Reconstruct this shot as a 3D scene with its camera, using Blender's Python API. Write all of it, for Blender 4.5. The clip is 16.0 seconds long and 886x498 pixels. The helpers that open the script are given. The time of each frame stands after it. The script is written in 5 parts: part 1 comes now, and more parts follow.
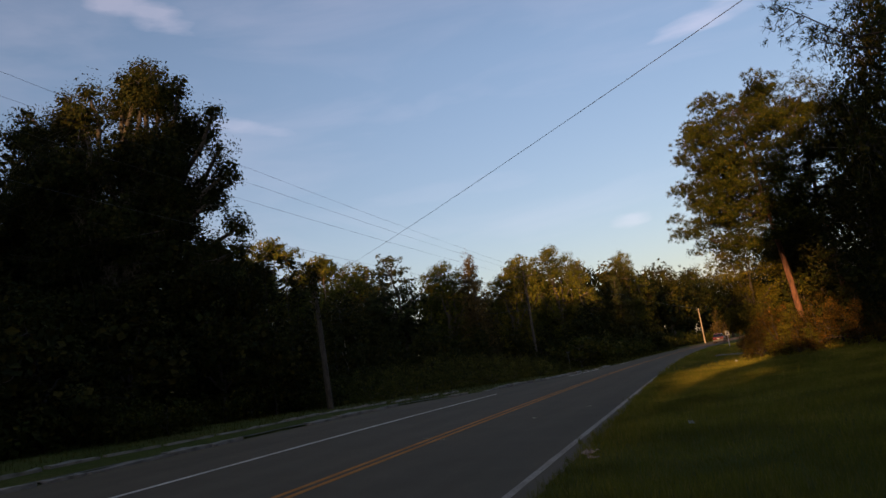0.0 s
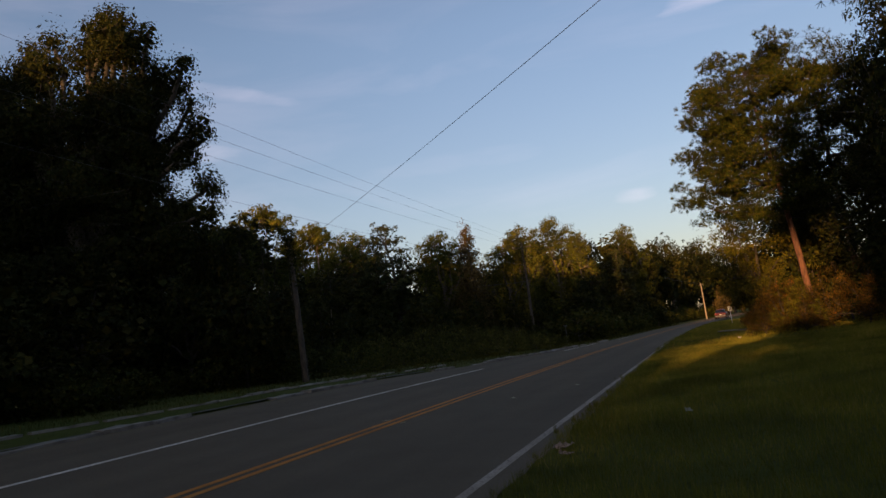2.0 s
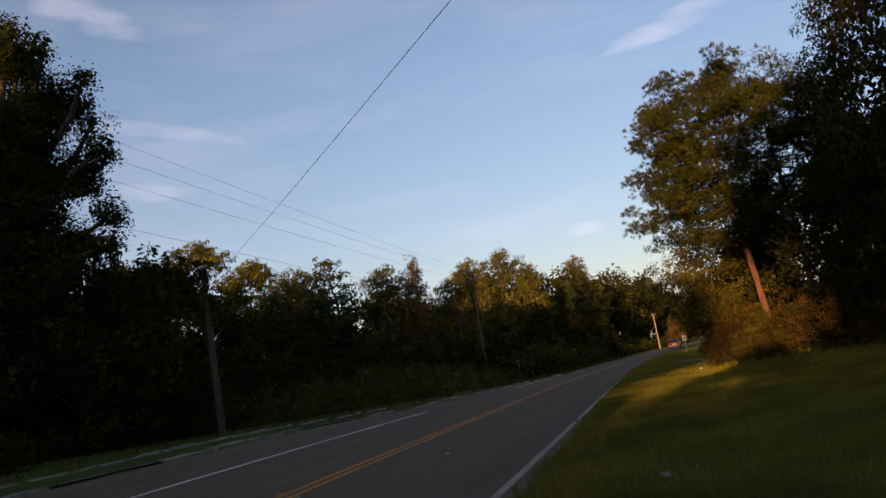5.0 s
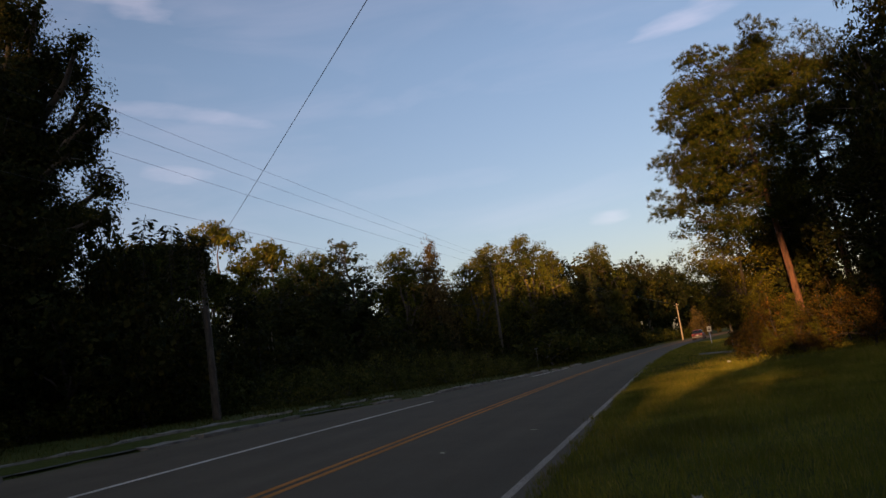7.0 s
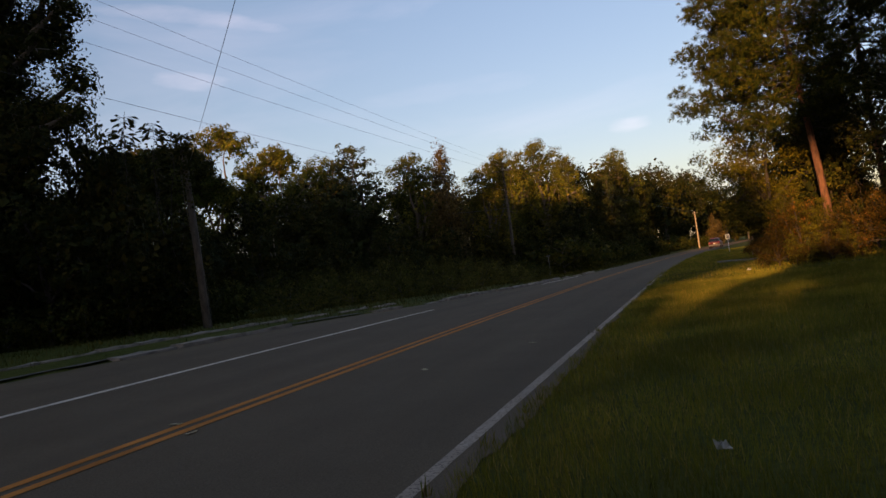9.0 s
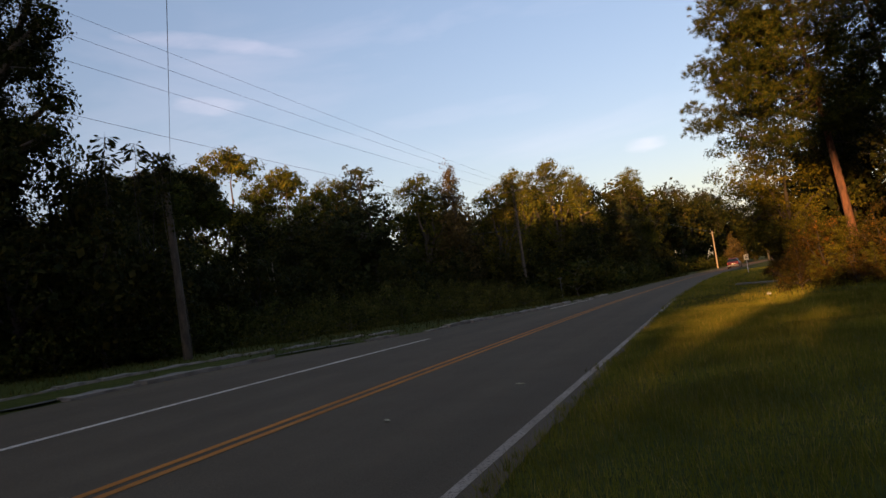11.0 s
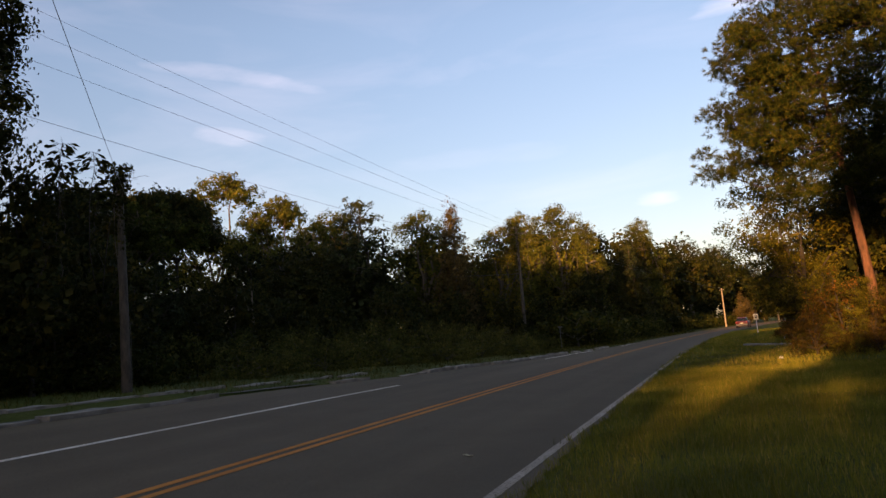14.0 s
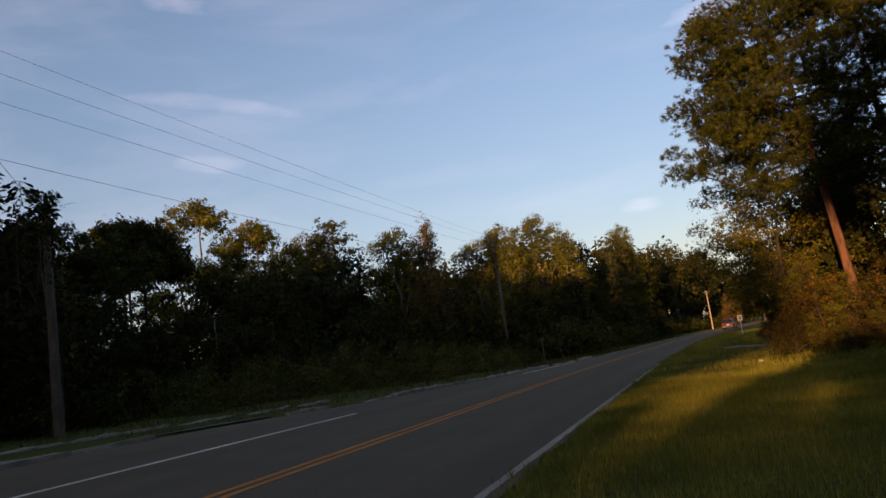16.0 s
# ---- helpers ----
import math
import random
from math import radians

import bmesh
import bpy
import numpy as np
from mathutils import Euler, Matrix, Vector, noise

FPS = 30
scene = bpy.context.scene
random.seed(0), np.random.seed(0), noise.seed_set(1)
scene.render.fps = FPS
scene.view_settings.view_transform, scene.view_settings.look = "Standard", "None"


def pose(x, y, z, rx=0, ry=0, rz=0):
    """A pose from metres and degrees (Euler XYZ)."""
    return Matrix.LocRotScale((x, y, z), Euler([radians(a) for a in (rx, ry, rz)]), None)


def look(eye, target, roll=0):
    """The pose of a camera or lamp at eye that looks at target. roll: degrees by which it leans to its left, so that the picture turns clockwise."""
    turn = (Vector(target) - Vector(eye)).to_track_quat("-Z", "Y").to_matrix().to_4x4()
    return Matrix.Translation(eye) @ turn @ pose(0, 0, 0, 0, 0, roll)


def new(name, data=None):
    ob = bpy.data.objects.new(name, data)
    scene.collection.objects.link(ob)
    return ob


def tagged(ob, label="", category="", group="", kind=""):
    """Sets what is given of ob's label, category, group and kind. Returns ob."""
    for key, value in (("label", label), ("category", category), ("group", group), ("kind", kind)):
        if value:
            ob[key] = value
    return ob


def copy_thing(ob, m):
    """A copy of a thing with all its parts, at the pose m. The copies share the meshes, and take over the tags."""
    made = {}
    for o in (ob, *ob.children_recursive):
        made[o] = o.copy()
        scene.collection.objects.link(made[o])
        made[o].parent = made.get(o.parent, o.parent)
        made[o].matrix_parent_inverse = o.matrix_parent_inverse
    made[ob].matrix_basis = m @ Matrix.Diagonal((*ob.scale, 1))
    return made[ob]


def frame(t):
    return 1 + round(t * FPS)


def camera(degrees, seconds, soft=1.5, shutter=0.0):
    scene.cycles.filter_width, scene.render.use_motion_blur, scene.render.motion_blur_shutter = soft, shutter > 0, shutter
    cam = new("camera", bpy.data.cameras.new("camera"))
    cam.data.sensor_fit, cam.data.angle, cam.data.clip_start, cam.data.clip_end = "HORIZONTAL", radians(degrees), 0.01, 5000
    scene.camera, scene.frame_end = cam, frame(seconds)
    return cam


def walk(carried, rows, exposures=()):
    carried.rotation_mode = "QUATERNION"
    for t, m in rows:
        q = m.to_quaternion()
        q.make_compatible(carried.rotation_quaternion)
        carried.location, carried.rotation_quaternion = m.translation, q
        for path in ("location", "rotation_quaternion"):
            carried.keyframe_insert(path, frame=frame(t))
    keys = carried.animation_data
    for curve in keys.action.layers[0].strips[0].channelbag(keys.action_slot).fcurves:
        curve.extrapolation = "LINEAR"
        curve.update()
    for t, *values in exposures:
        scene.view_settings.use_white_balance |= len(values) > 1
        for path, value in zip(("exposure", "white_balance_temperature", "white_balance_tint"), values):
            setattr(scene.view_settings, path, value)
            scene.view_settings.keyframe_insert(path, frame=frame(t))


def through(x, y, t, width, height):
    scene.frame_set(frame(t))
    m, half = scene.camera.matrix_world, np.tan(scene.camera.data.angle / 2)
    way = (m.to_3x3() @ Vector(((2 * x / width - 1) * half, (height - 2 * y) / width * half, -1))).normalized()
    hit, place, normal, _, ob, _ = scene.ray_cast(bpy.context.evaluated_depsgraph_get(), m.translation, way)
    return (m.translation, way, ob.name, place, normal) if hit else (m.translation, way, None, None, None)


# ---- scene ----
cam = camera(64.4, 16.0)
METRES, EYE, TILT, LEAN, TURN = 14.5, 1.6, 0.0, 0.0, 19.3
SKY, SUN = 0.146, 5.8
ROWS = [
    (0.0, 0.00021, 0.00221, -0.00131, 1.456, 10.067, 8.301),
    (0.5, 0.01529, 0.03861, -0.00196, -0.108, 10.274, 7.08),
    (1.0, 0.02602, 0.07704, -0.00315, 2.046, 9.117, 7.628),
    (1.5, 0.04113, 0.11371, -0.00425, -0.818, 9.943, 9.138),
    (2.0, 0.0491, 0.14845, -0.00549, 1.613, 7.847, 7.469),
    (2.5, 0.05989, 0.18098, -0.0058, -0.481, 7.097, 8.951),
    (3.0, 0.06604, 0.2126, -0.00455, -0.832, 7.27, 9.165),
    (3.5, 0.06905, 0.24578, -0.00265, 0.92, 7.179, 8.009),
    (4.0, 0.07683, 0.27874, -0.00176, -1.298, 11.037, 9.635),
    (6.5, 0.12003, 0.43107, -0.00432, -1.862, 9.049, 8.776),
    (7.0, 0.12745, 0.45797, -0.00281, -0.314, 9.397, 7.918),
    (7.5, 0.13771, 0.4843, -0.00296, -1.382, 8.63, 8.058),
    (8.0, 0.14687, 0.51328, -0.00364, -0.566, 9.77, 9.357),
    (8.5, 0.15409, 0.54507, -0.00679, 3.299, 5.395, 7.628),
    (9.0, 0.16169, 0.57476, -0.00862, 1.001, 2.126, 7.722),
    (11.5, 0.21628, 0.70098, -0.00285, 2.552, 4.709, 7.905),
    (12.0, 0.22308, 0.7275, -0.00363, 2.153, 4.931, 6.918),
    (12.5, 0.2304, 0.75433, -0.00464, 3.71, 5.207, 6.356),
    (13.0, 0.24057, 0.77803, -0.00475, 3.151, 7.988, 7.32),
    (13.5, 0.25052, 0.80179, -0.00594, 2.284, 8.039, 6.802),
    (14.0, 0.26076, 0.82634, -0.00744, 2.749, 7.482, 4.529),
    (14.5, 0.27546, 0.84914, -0.00665, 0.77, 7.027, 7.407),
    (15.0, 0.29166, 0.86986, -0.00713, 2.349, 10.274, 6.816),
    (15.5, 0.30592, 0.8893, -0.00879, 3.921, 8.045, 4.403),
    (16.0, 0.31879, 0.91268, -0.0063, 2.07, 8.761, 7.61),
]
walk(cam, [(t, pose(0, 0, EYE, TILT, LEAN, TURN) @ pose(METRES * x, METRES * y, METRES * z, 90 + pitch, roll, yaw)) for t, x, y, z, yaw, pitch, roll in ROWS],
     exposures=[(0, 0.48, 6680, 24), (0.5, 0.42, 6680, 24), (3.0, 0.42, 6680, 24), (4.0, 0.7, 6800, 25), (6.5, 0.42, 6680, 24), (8.0, 0.45, 6680, 24), (8.5, 0.48, 6680, 24),
                (9.0, 0.70, 6900, 26), (11.5, 0.90, 7050, 27), (12.0, 1.12, 7050, 27), (12.5, 1.02, 7050, 27), (13.5, 1.03, 7050, 27), (14.0, 1.02, 7050, 27), (14.5, 0.9, 6900, 26),
                (15.0, 0.7, 6680, 24), (15.5, 0.5, 6680, 24), (16.0, 0.6, 6680, 24)])

# ---------------------------------------------------------------- world and sun
SUN_ELEV, SUN_AZ = 8.0, -6.5          # degrees; the sun stands behind the first camera, a little to its left
world = bpy.data.worlds.new("evening_sky")
scene.world = world
world.use_nodes = True
wn, wl = world.node_tree.nodes, world.node_tree.links
wn.clear()
sky = wn.new("ShaderNodeTexSky")
sky.sky_type = "NISHITA"
sky.sun_disc = False
sky.sun_elevation = radians(SUN_ELEV)
sky.sun_rotation = radians(180 + SUN_AZ * -1)
sky.altitude = 50
sky.air_density, sky.dust_density, sky.ozone_density = 1.0, 1.1, 1.5
coord = wn.new("ShaderNodeTexCoord")
stretch = wn.new("ShaderNodeMapping")
stretch.inputs["Scale"].default_value = (1.1, 2.2, 5.5)
stretch.inputs["Rotation"].default_value = (0.0, radians(12), radians(25))
cirrus = wn.new("ShaderNodeTexNoise")
cirrus.inputs["Scale"].default_value, cirrus.inputs["Detail"].default_value = 1.9, 5.0
cirrus.inputs["Roughness"].default_value, cirrus.inputs["Distortion"].default_value = 0.55, 0.6
thin = wn.new("ShaderNodeValToRGB")
thin.color_ramp.elements[0].position, thin.color_ramp.elements[0].color = 0.50, (0, 0, 0, 1)
thin.color_ramp.elements[1].position, thin.color_ramp.elements[1].color = 0.90, (0.10, 0.10, 0.10, 1)
cloud = wn.new("ShaderNodeMix")
cloud.data_type = "RGBA"
cloud.inputs["B"].default_value = (7.0, 6.3, 6.6, 1)
backing = wn.new("ShaderNodeBackground")
backing.inputs["Strength"].default_value = SKY
sky_out = wn.new("ShaderNodeOutputWorld")
wl.new(coord.outputs["Generated"], stretch.inputs["Vector"])
wl.new(stretch.outputs["Vector"], cirrus.inputs["Vector"])
split = wn.new("ShaderNodeSeparateXYZ")
lean_left = wn.new("ShaderNodeMapRange")
lean_left.inputs["From Min"].default_value, lean_left.inputs["From Max"].default_value = 0.2, -0.7
lean_left.inputs["To Min"].default_value, lean_left.inputs["To Max"].default_value = -0.05, 0.10
gather = wn.new("ShaderNodeMath")
gather.operation = "ADD"
wl.new(coord.outputs["Generated"], split.inputs["Vector"])
wl.new(split.outputs["X"], lean_left.inputs["Value"])
wl.new(cirrus.outputs["Fac"], gather.inputs[0])
wl.new(lean_left.outputs["Result"], gather.inputs[1])
wl.new(gather.outputs["Value"], thin.inputs["Fac"])
streaky = wn.new("ShaderNodeTexNoise")
streaky.inputs["Scale"].default_value, streaky.inputs["Detail"].default_value = 9.0, 5.0
wl.new(stretch.outputs["Vector"], streaky.inputs["Vector"])


def sum_of(kind, a, b):
    k = wn.new("ShaderNodeMath")
    k.operation = kind
    k.use_clamp = kind == "MULTIPLY_ADD"
    for i, v in enumerate((a, b)):
        if isinstance(v, float):
            k.inputs[i].default_value = v
        else:
            wl.new(v, k.inputs[i])
    return k.outputs["Value"]


def wisp(way, wide, high, tilt, strength):
    """A small torn cloud in one direction of the sky."""
    d = Vector(way).normalized()
    side = d.cross(Vector((0, 0, 1))).normalized()
    rise = side.cross(d)
    u, v = side * math.cos(tilt) + rise * math.sin(tilt), rise * math.cos(tilt) - side * math.sin(tilt)
    total = None
    for axis, size in ((u, wide), (v, high)):
        k = wn.new("ShaderNodeVectorMath")
        k.operation = "DOT_PRODUCT"
        k.inputs[1].default_value = axis / size
        off = wn.new("ShaderNodeVectorMath")
        off.operation = "SUBTRACT"
        off.inputs[1].default_value = d
        wl.new(coord.outputs["Generated"], off.inputs[0])
        wl.new(off.outputs["Vector"], k.inputs[0])
        sq = sum_of("MULTIPLY", k.outputs["Value"], k.outputs["Value"])
        total = sq if total is None else sum_of("ADD", total, sq)
    torn = sum_of("MULTIPLY", sum_of("SUBTRACT", streaky.outputs["Fac"], 0.5), 3.0)
    body = sum_of("MAXIMUM", sum_of("SUBTRACT", sum_of("ADD", torn, 1.0), total), 0.0)
    ahead = sum_of("GREATER_THAN", split.outputs["Y"], 0.0)
    return sum_of("MULTIPLY", sum_of("MULTIPLY", sum_of("MINIMUM", body, 1.0), ahead), strength)


veil = thin.outputs["Color"]
for spec in (((-0.065, 0.9, 0.154), 0.035, 0.011, 0.0, 0.14), ((-0.712, 0.9, 0.355), 0.06, 0.013, -0.12, 0.09),
             ((-0.69, 0.9, 0.450), 0.11, 0.012, -0.14, 0.08), ((-0.30, 0.95, 0.26), 0.12, 0.016, 0.0, 0.025),
             ((0.109, 0.9, 0.395), 0.10, 0.016, 0.10, 0.16), ((-0.803, 0.9, 0.69), 0.07, 0.022, -0.3, 0.12)):
    veil = sum_of("ADD", veil, wisp(*spec))
wl.new(veil, cloud.inputs["Factor"])
haze = wn.new("ShaderNodeValToRGB")
haze.color_ramp.elements[0].position, haze.color_ramp.elements[0].color = 0.0, (0.74, 0.675, 0.68, 1)
haze.color_ramp.elements[1].position, haze.color_ramp.elements[1].color = 0.42, (1, 1, 1, 1)
hazed = wn.new("ShaderNodeMix")
hazed.data_type, hazed.blend_type = "RGBA", "MULTIPLY"
hazed.inputs["Factor"].default_value = 1.0
wl.new(split.outputs["Z"], haze.inputs["Fac"])
wl.new(sky.outputs["Color"], hazed.inputs["A"])
wl.new(haze.outputs["Color"], hazed.inputs["B"])
wl.new(hazed.outputs["Result"], cloud.inputs["A"])
wl.new(cloud.outputs["Result"], backing.inputs["Color"])
wl.new(backing.outputs["Background"], sky_out.inputs["Surface"])

sun_data = bpy.data.lights.new("sun", "SUN")
sun_data.energy, sun_data.angle, sun_data.color = SUN, radians(0.6), (1.0, 0.58, 0.20)
sun = new("sun", sun_data)
ca, sa = math.cos(radians(SUN_ELEV)), math.sin(radians(SUN_ELEV))
sun_from = Vector((math.sin(radians(SUN_AZ)) * ca, -math.cos(radians(SUN_AZ)) * ca, sa))
sun.matrix_world = look(sun_from * 100, (0, 0, 0))


# ---------------------------------------------------------------- materials
def material(name, rough=0.8, metal=0.0):
    m = bpy.data.materials.new(name)
    m.use_nodes = True
    n, l = m.node_tree.nodes, m.node_tree.links
    b = n["Principled BSDF"]
    b.inputs["Roughness"].default_value, b.inputs["Metallic"].default_value = rough, metal
    return m, n, l, b


def noise_node(n, l, scale, detail=4.0, rough=0.55, vector=None, stretch=None):
    t = n.new("ShaderNodeTexNoise")
    t.inputs["Scale"].default_value, t.inputs["Detail"].default_value = scale, detail
    t.inputs["Roughness"].default_value = rough
    if vector is None:
        vector = n.new("ShaderNodeTexCoord").outputs["Object"]
    if stretch:
        mp = n.new("ShaderNodeMapping")
        mp.inputs["Scale"].default_value = stretch
        l.new(vector, mp.inputs["Vector"])
        vector = mp.outputs["Vector"]
    l.new(vector, t.inputs["Vector"])
    return t


def ramp(n, l, source, stops):
    r = n.new("ShaderNodeValToRGB")
    e = r.color_ramp.elements
    while len(e) < len(stops):
        e.new(0.5)
    for k, (p, c) in zip(e, stops):
        k.position, k.color = p, (*c, 1)
    l.new(source, r.inputs["Fac"])
    return r


def mixed(n, l, a, b, fac, mode="MIX"):
    m = n.new("ShaderNodeMix")
    m.data_type, m.blend_type = "RGBA", mode
    for key, v in (("A", a), ("B", b)):
        if isinstance(v, tuple):
            m.inputs[key].default_value = (*v, 1)
        else:
            l.new(v, m.inputs[key])
    if isinstance(fac, float):
        m.inputs["Factor"].default_value = fac
    else:
        l.new(fac, m.inputs["Factor"])
    return m.outputs["Result"]


def bumped(n, l, b, height, strength, distance=0.02):
    k = n.new("ShaderNodeBump")
    k.inputs["Strength"].default_value, k.inputs["Distance"].default_value = strength, distance
    l.new(height, k.inputs["Height"])
    l.new(k.outputs["Normal"], b.inputs["Normal"])


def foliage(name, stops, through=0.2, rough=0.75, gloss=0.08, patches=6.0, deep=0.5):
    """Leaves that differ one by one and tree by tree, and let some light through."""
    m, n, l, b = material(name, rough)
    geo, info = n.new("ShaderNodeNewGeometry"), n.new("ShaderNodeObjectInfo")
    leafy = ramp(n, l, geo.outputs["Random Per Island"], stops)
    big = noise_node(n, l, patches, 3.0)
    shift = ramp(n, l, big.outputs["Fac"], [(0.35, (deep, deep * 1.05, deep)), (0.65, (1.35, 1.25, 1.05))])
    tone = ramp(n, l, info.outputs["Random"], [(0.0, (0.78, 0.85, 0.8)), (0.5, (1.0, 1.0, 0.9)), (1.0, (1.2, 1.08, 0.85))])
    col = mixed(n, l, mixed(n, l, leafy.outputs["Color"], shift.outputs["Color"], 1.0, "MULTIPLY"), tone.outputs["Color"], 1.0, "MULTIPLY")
    l.new(col, b.inputs["Base Color"])
    b.inputs["Specular IOR Level"].default_value = gloss
    tr = n.new("ShaderNodeBsdfTranslucent")
    l.new(col, tr.inputs["Color"])
    mx = n.new("ShaderNodeMixShader")
    mx.inputs["Fac"].default_value = through
    out = n["Material Output"]
    l.new(b.outputs["BSDF"], mx.inputs[1])
    l.new(tr.outputs["BSDF"], mx.inputs[2])
    l.new(mx.outputs["Shader"], out.inputs["Surface"])
    return m


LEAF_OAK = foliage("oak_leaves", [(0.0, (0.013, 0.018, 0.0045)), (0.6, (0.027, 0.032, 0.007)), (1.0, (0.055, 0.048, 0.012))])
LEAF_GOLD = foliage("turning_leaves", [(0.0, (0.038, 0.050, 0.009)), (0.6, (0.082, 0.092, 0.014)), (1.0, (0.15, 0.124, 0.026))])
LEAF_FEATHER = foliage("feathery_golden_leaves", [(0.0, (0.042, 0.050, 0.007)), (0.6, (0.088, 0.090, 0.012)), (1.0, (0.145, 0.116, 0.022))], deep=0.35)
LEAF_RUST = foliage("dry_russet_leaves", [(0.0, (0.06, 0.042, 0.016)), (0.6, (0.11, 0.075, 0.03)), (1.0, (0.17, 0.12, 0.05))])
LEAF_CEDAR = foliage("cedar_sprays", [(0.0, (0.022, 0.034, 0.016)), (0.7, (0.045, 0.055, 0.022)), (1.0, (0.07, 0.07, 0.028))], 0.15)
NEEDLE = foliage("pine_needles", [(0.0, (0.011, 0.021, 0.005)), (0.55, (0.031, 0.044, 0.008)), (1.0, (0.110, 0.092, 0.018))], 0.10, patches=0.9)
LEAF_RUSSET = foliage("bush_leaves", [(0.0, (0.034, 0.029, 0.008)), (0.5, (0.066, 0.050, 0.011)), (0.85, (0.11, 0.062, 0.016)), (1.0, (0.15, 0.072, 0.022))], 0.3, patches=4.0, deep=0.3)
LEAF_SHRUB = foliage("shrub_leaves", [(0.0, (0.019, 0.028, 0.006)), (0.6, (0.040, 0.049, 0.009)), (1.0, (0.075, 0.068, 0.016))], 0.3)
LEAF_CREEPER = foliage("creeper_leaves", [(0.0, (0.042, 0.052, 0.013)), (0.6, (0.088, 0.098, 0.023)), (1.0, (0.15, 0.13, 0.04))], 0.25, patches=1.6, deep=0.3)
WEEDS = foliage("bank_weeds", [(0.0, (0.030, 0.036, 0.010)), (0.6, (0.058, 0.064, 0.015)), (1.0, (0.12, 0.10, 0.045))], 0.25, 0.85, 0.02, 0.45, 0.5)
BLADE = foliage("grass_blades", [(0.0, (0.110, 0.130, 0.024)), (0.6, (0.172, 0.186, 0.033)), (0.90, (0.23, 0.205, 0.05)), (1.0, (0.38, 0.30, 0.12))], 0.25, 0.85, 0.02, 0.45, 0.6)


def bark_material(name, dark, pale, scale):
    m, n, l, b = material(name, 0.9)
    plates = noise_node(n, l, scale, 6.0, 0.65, stretch=(1, 1, 0.28))
    l.new(ramp(n, l, plates.outputs["Fac"], [(0.36, dark), (0.64, pale)]).outputs["Color"], b.inputs["Base Color"])
    bumped(n, l, b, plates.outputs["Fac"], 0.8, 0.05)
    return m


BARK_PINE = bark_material("pine_bark", (0.04, 0.018, 0.011), (0.165, 0.068, 0.038), 5.0)
BARK = bark_material("grey_brown_bark", (0.03, 0.025, 0.02), (0.10, 0.08, 0.06), 7.0)
BARK_TWIG = bark_material("dark_twig_bark", (0.02, 0.015, 0.012), (0.055, 0.038, 0.028), 9.0)
BARK_OLIVE = bark_material("smooth_tan_bark", (0.07, 0.05, 0.033), (0.16, 0.11, 0.07), 8.0)
BARK_PALE = bark_material("pale_dead_wood", (0.11, 0.085, 0.06), (0.26, 0.195, 0.135), 8.0)
# lighter copy of the pole wood: sunlight on the distant pole put into colour
POLE_SUNLIT = bark_material("sunlit_pole_wood", (0.17, 0.13, 0.095), (0.34, 0.26, 0.185), 9.0)
POLE_WOOD = bark_material("weathered_pole_wood", (0.034, 0.028, 0.021), (0.09, 0.073, 0.055), 9.0)


def soil_material():
    m, n, l, b = material("grassy_soil", 0.95)
    b.inputs["Specular IOR Level"].default_value = 0.05
    broad, fine = noise_node(n, l, 0.35, 4.0), noise_node(n, l, 9.0, 6.0, 0.7)
    base = ramp(n, l, broad.outputs["Fac"], [(0.3, (0.050, 0.066, 0.015)), (0.55, (0.072, 0.085, 0.021)), (0.8, (0.105, 0.092, 0.034))])
    spots = ramp(n, l, fine.outputs["Fac"], [(0.3, (0.55, 0.55, 0.5)), (0.7, (1.3, 1.25, 1.1))])
    l.new(mixed(n, l, base.outputs["Color"], spots.outputs["Color"], 1.0, "MULTIPLY"), b.inputs["Base Color"])
    bumped(n, l, b, fine.outputs["Fac"], 0.6, 0.06)
    return m


def asphalt_material():
    m, n, l, b = material("worn_asphalt", 0.9)
    b.inputs["Specular IOR Level"].default_value = 0.12
    grit, blot = noise_node(n, l, 70.0, 4.0, 0.7), noise_node(n, l, 0.8, 5.0, 0.6)
    tracks = noise_node(n, l, 0.9, 3.0, 0.5, stretch=(1.0, 0.035, 1.0))
    base = ramp(n, l, blot.outputs["Fac"], [(0.25, (0.116, 0.088, 0.056)), (0.75, (0.138, 0.105, 0.067))])
    worn = ramp(n, l, tracks.outputs["Fac"], [(0.35, (0.90, 0.90, 0.91)), (0.65, (1.09, 1.08, 1.07))])
    stones = ramp(n, l, grit.outputs["Fac"], [(0.35, (0.75, 0.75, 0.75)), (0.65, (1.25, 1.25, 1.25))])
    c = mixed(n, l, base.outputs["Color"], worn.outputs["Color"], 1.0, "MULTIPLY")
    l.new(mixed(n, l, c, stones.outputs["Color"], 1.0, "MULTIPLY"), b.inputs["Base Color"])
    bumped(n, l, b, grit.outputs["Fac"], 0.35, 0.006)
    return m


def paint_material(name, colour, worn_to, cover=0.42):
    m, n, l, b = material(name, 0.85)
    b.inputs["Specular IOR Level"].default_value = 0.15
    chips, grime = noise_node(n, l, 28.0, 6.0, 0.75), noise_node(n, l, 1.3, 4.0)
    kept = ramp(n, l, chips.outputs["Fac"], [(cover - 0.06, worn_to), (cover + 0.05, colour)])
    dirt = ramp(n, l, grime.outputs["Fac"], [(0.3, (0.68, 0.66, 0.64)), (0.7, (1.05, 1.05, 1.05))])
    l.new(mixed(n, l, kept.outputs["Color"], dirt.outputs["Color"], 1.0, "MULTIPLY"), b.inputs["Base Color"])
    return m


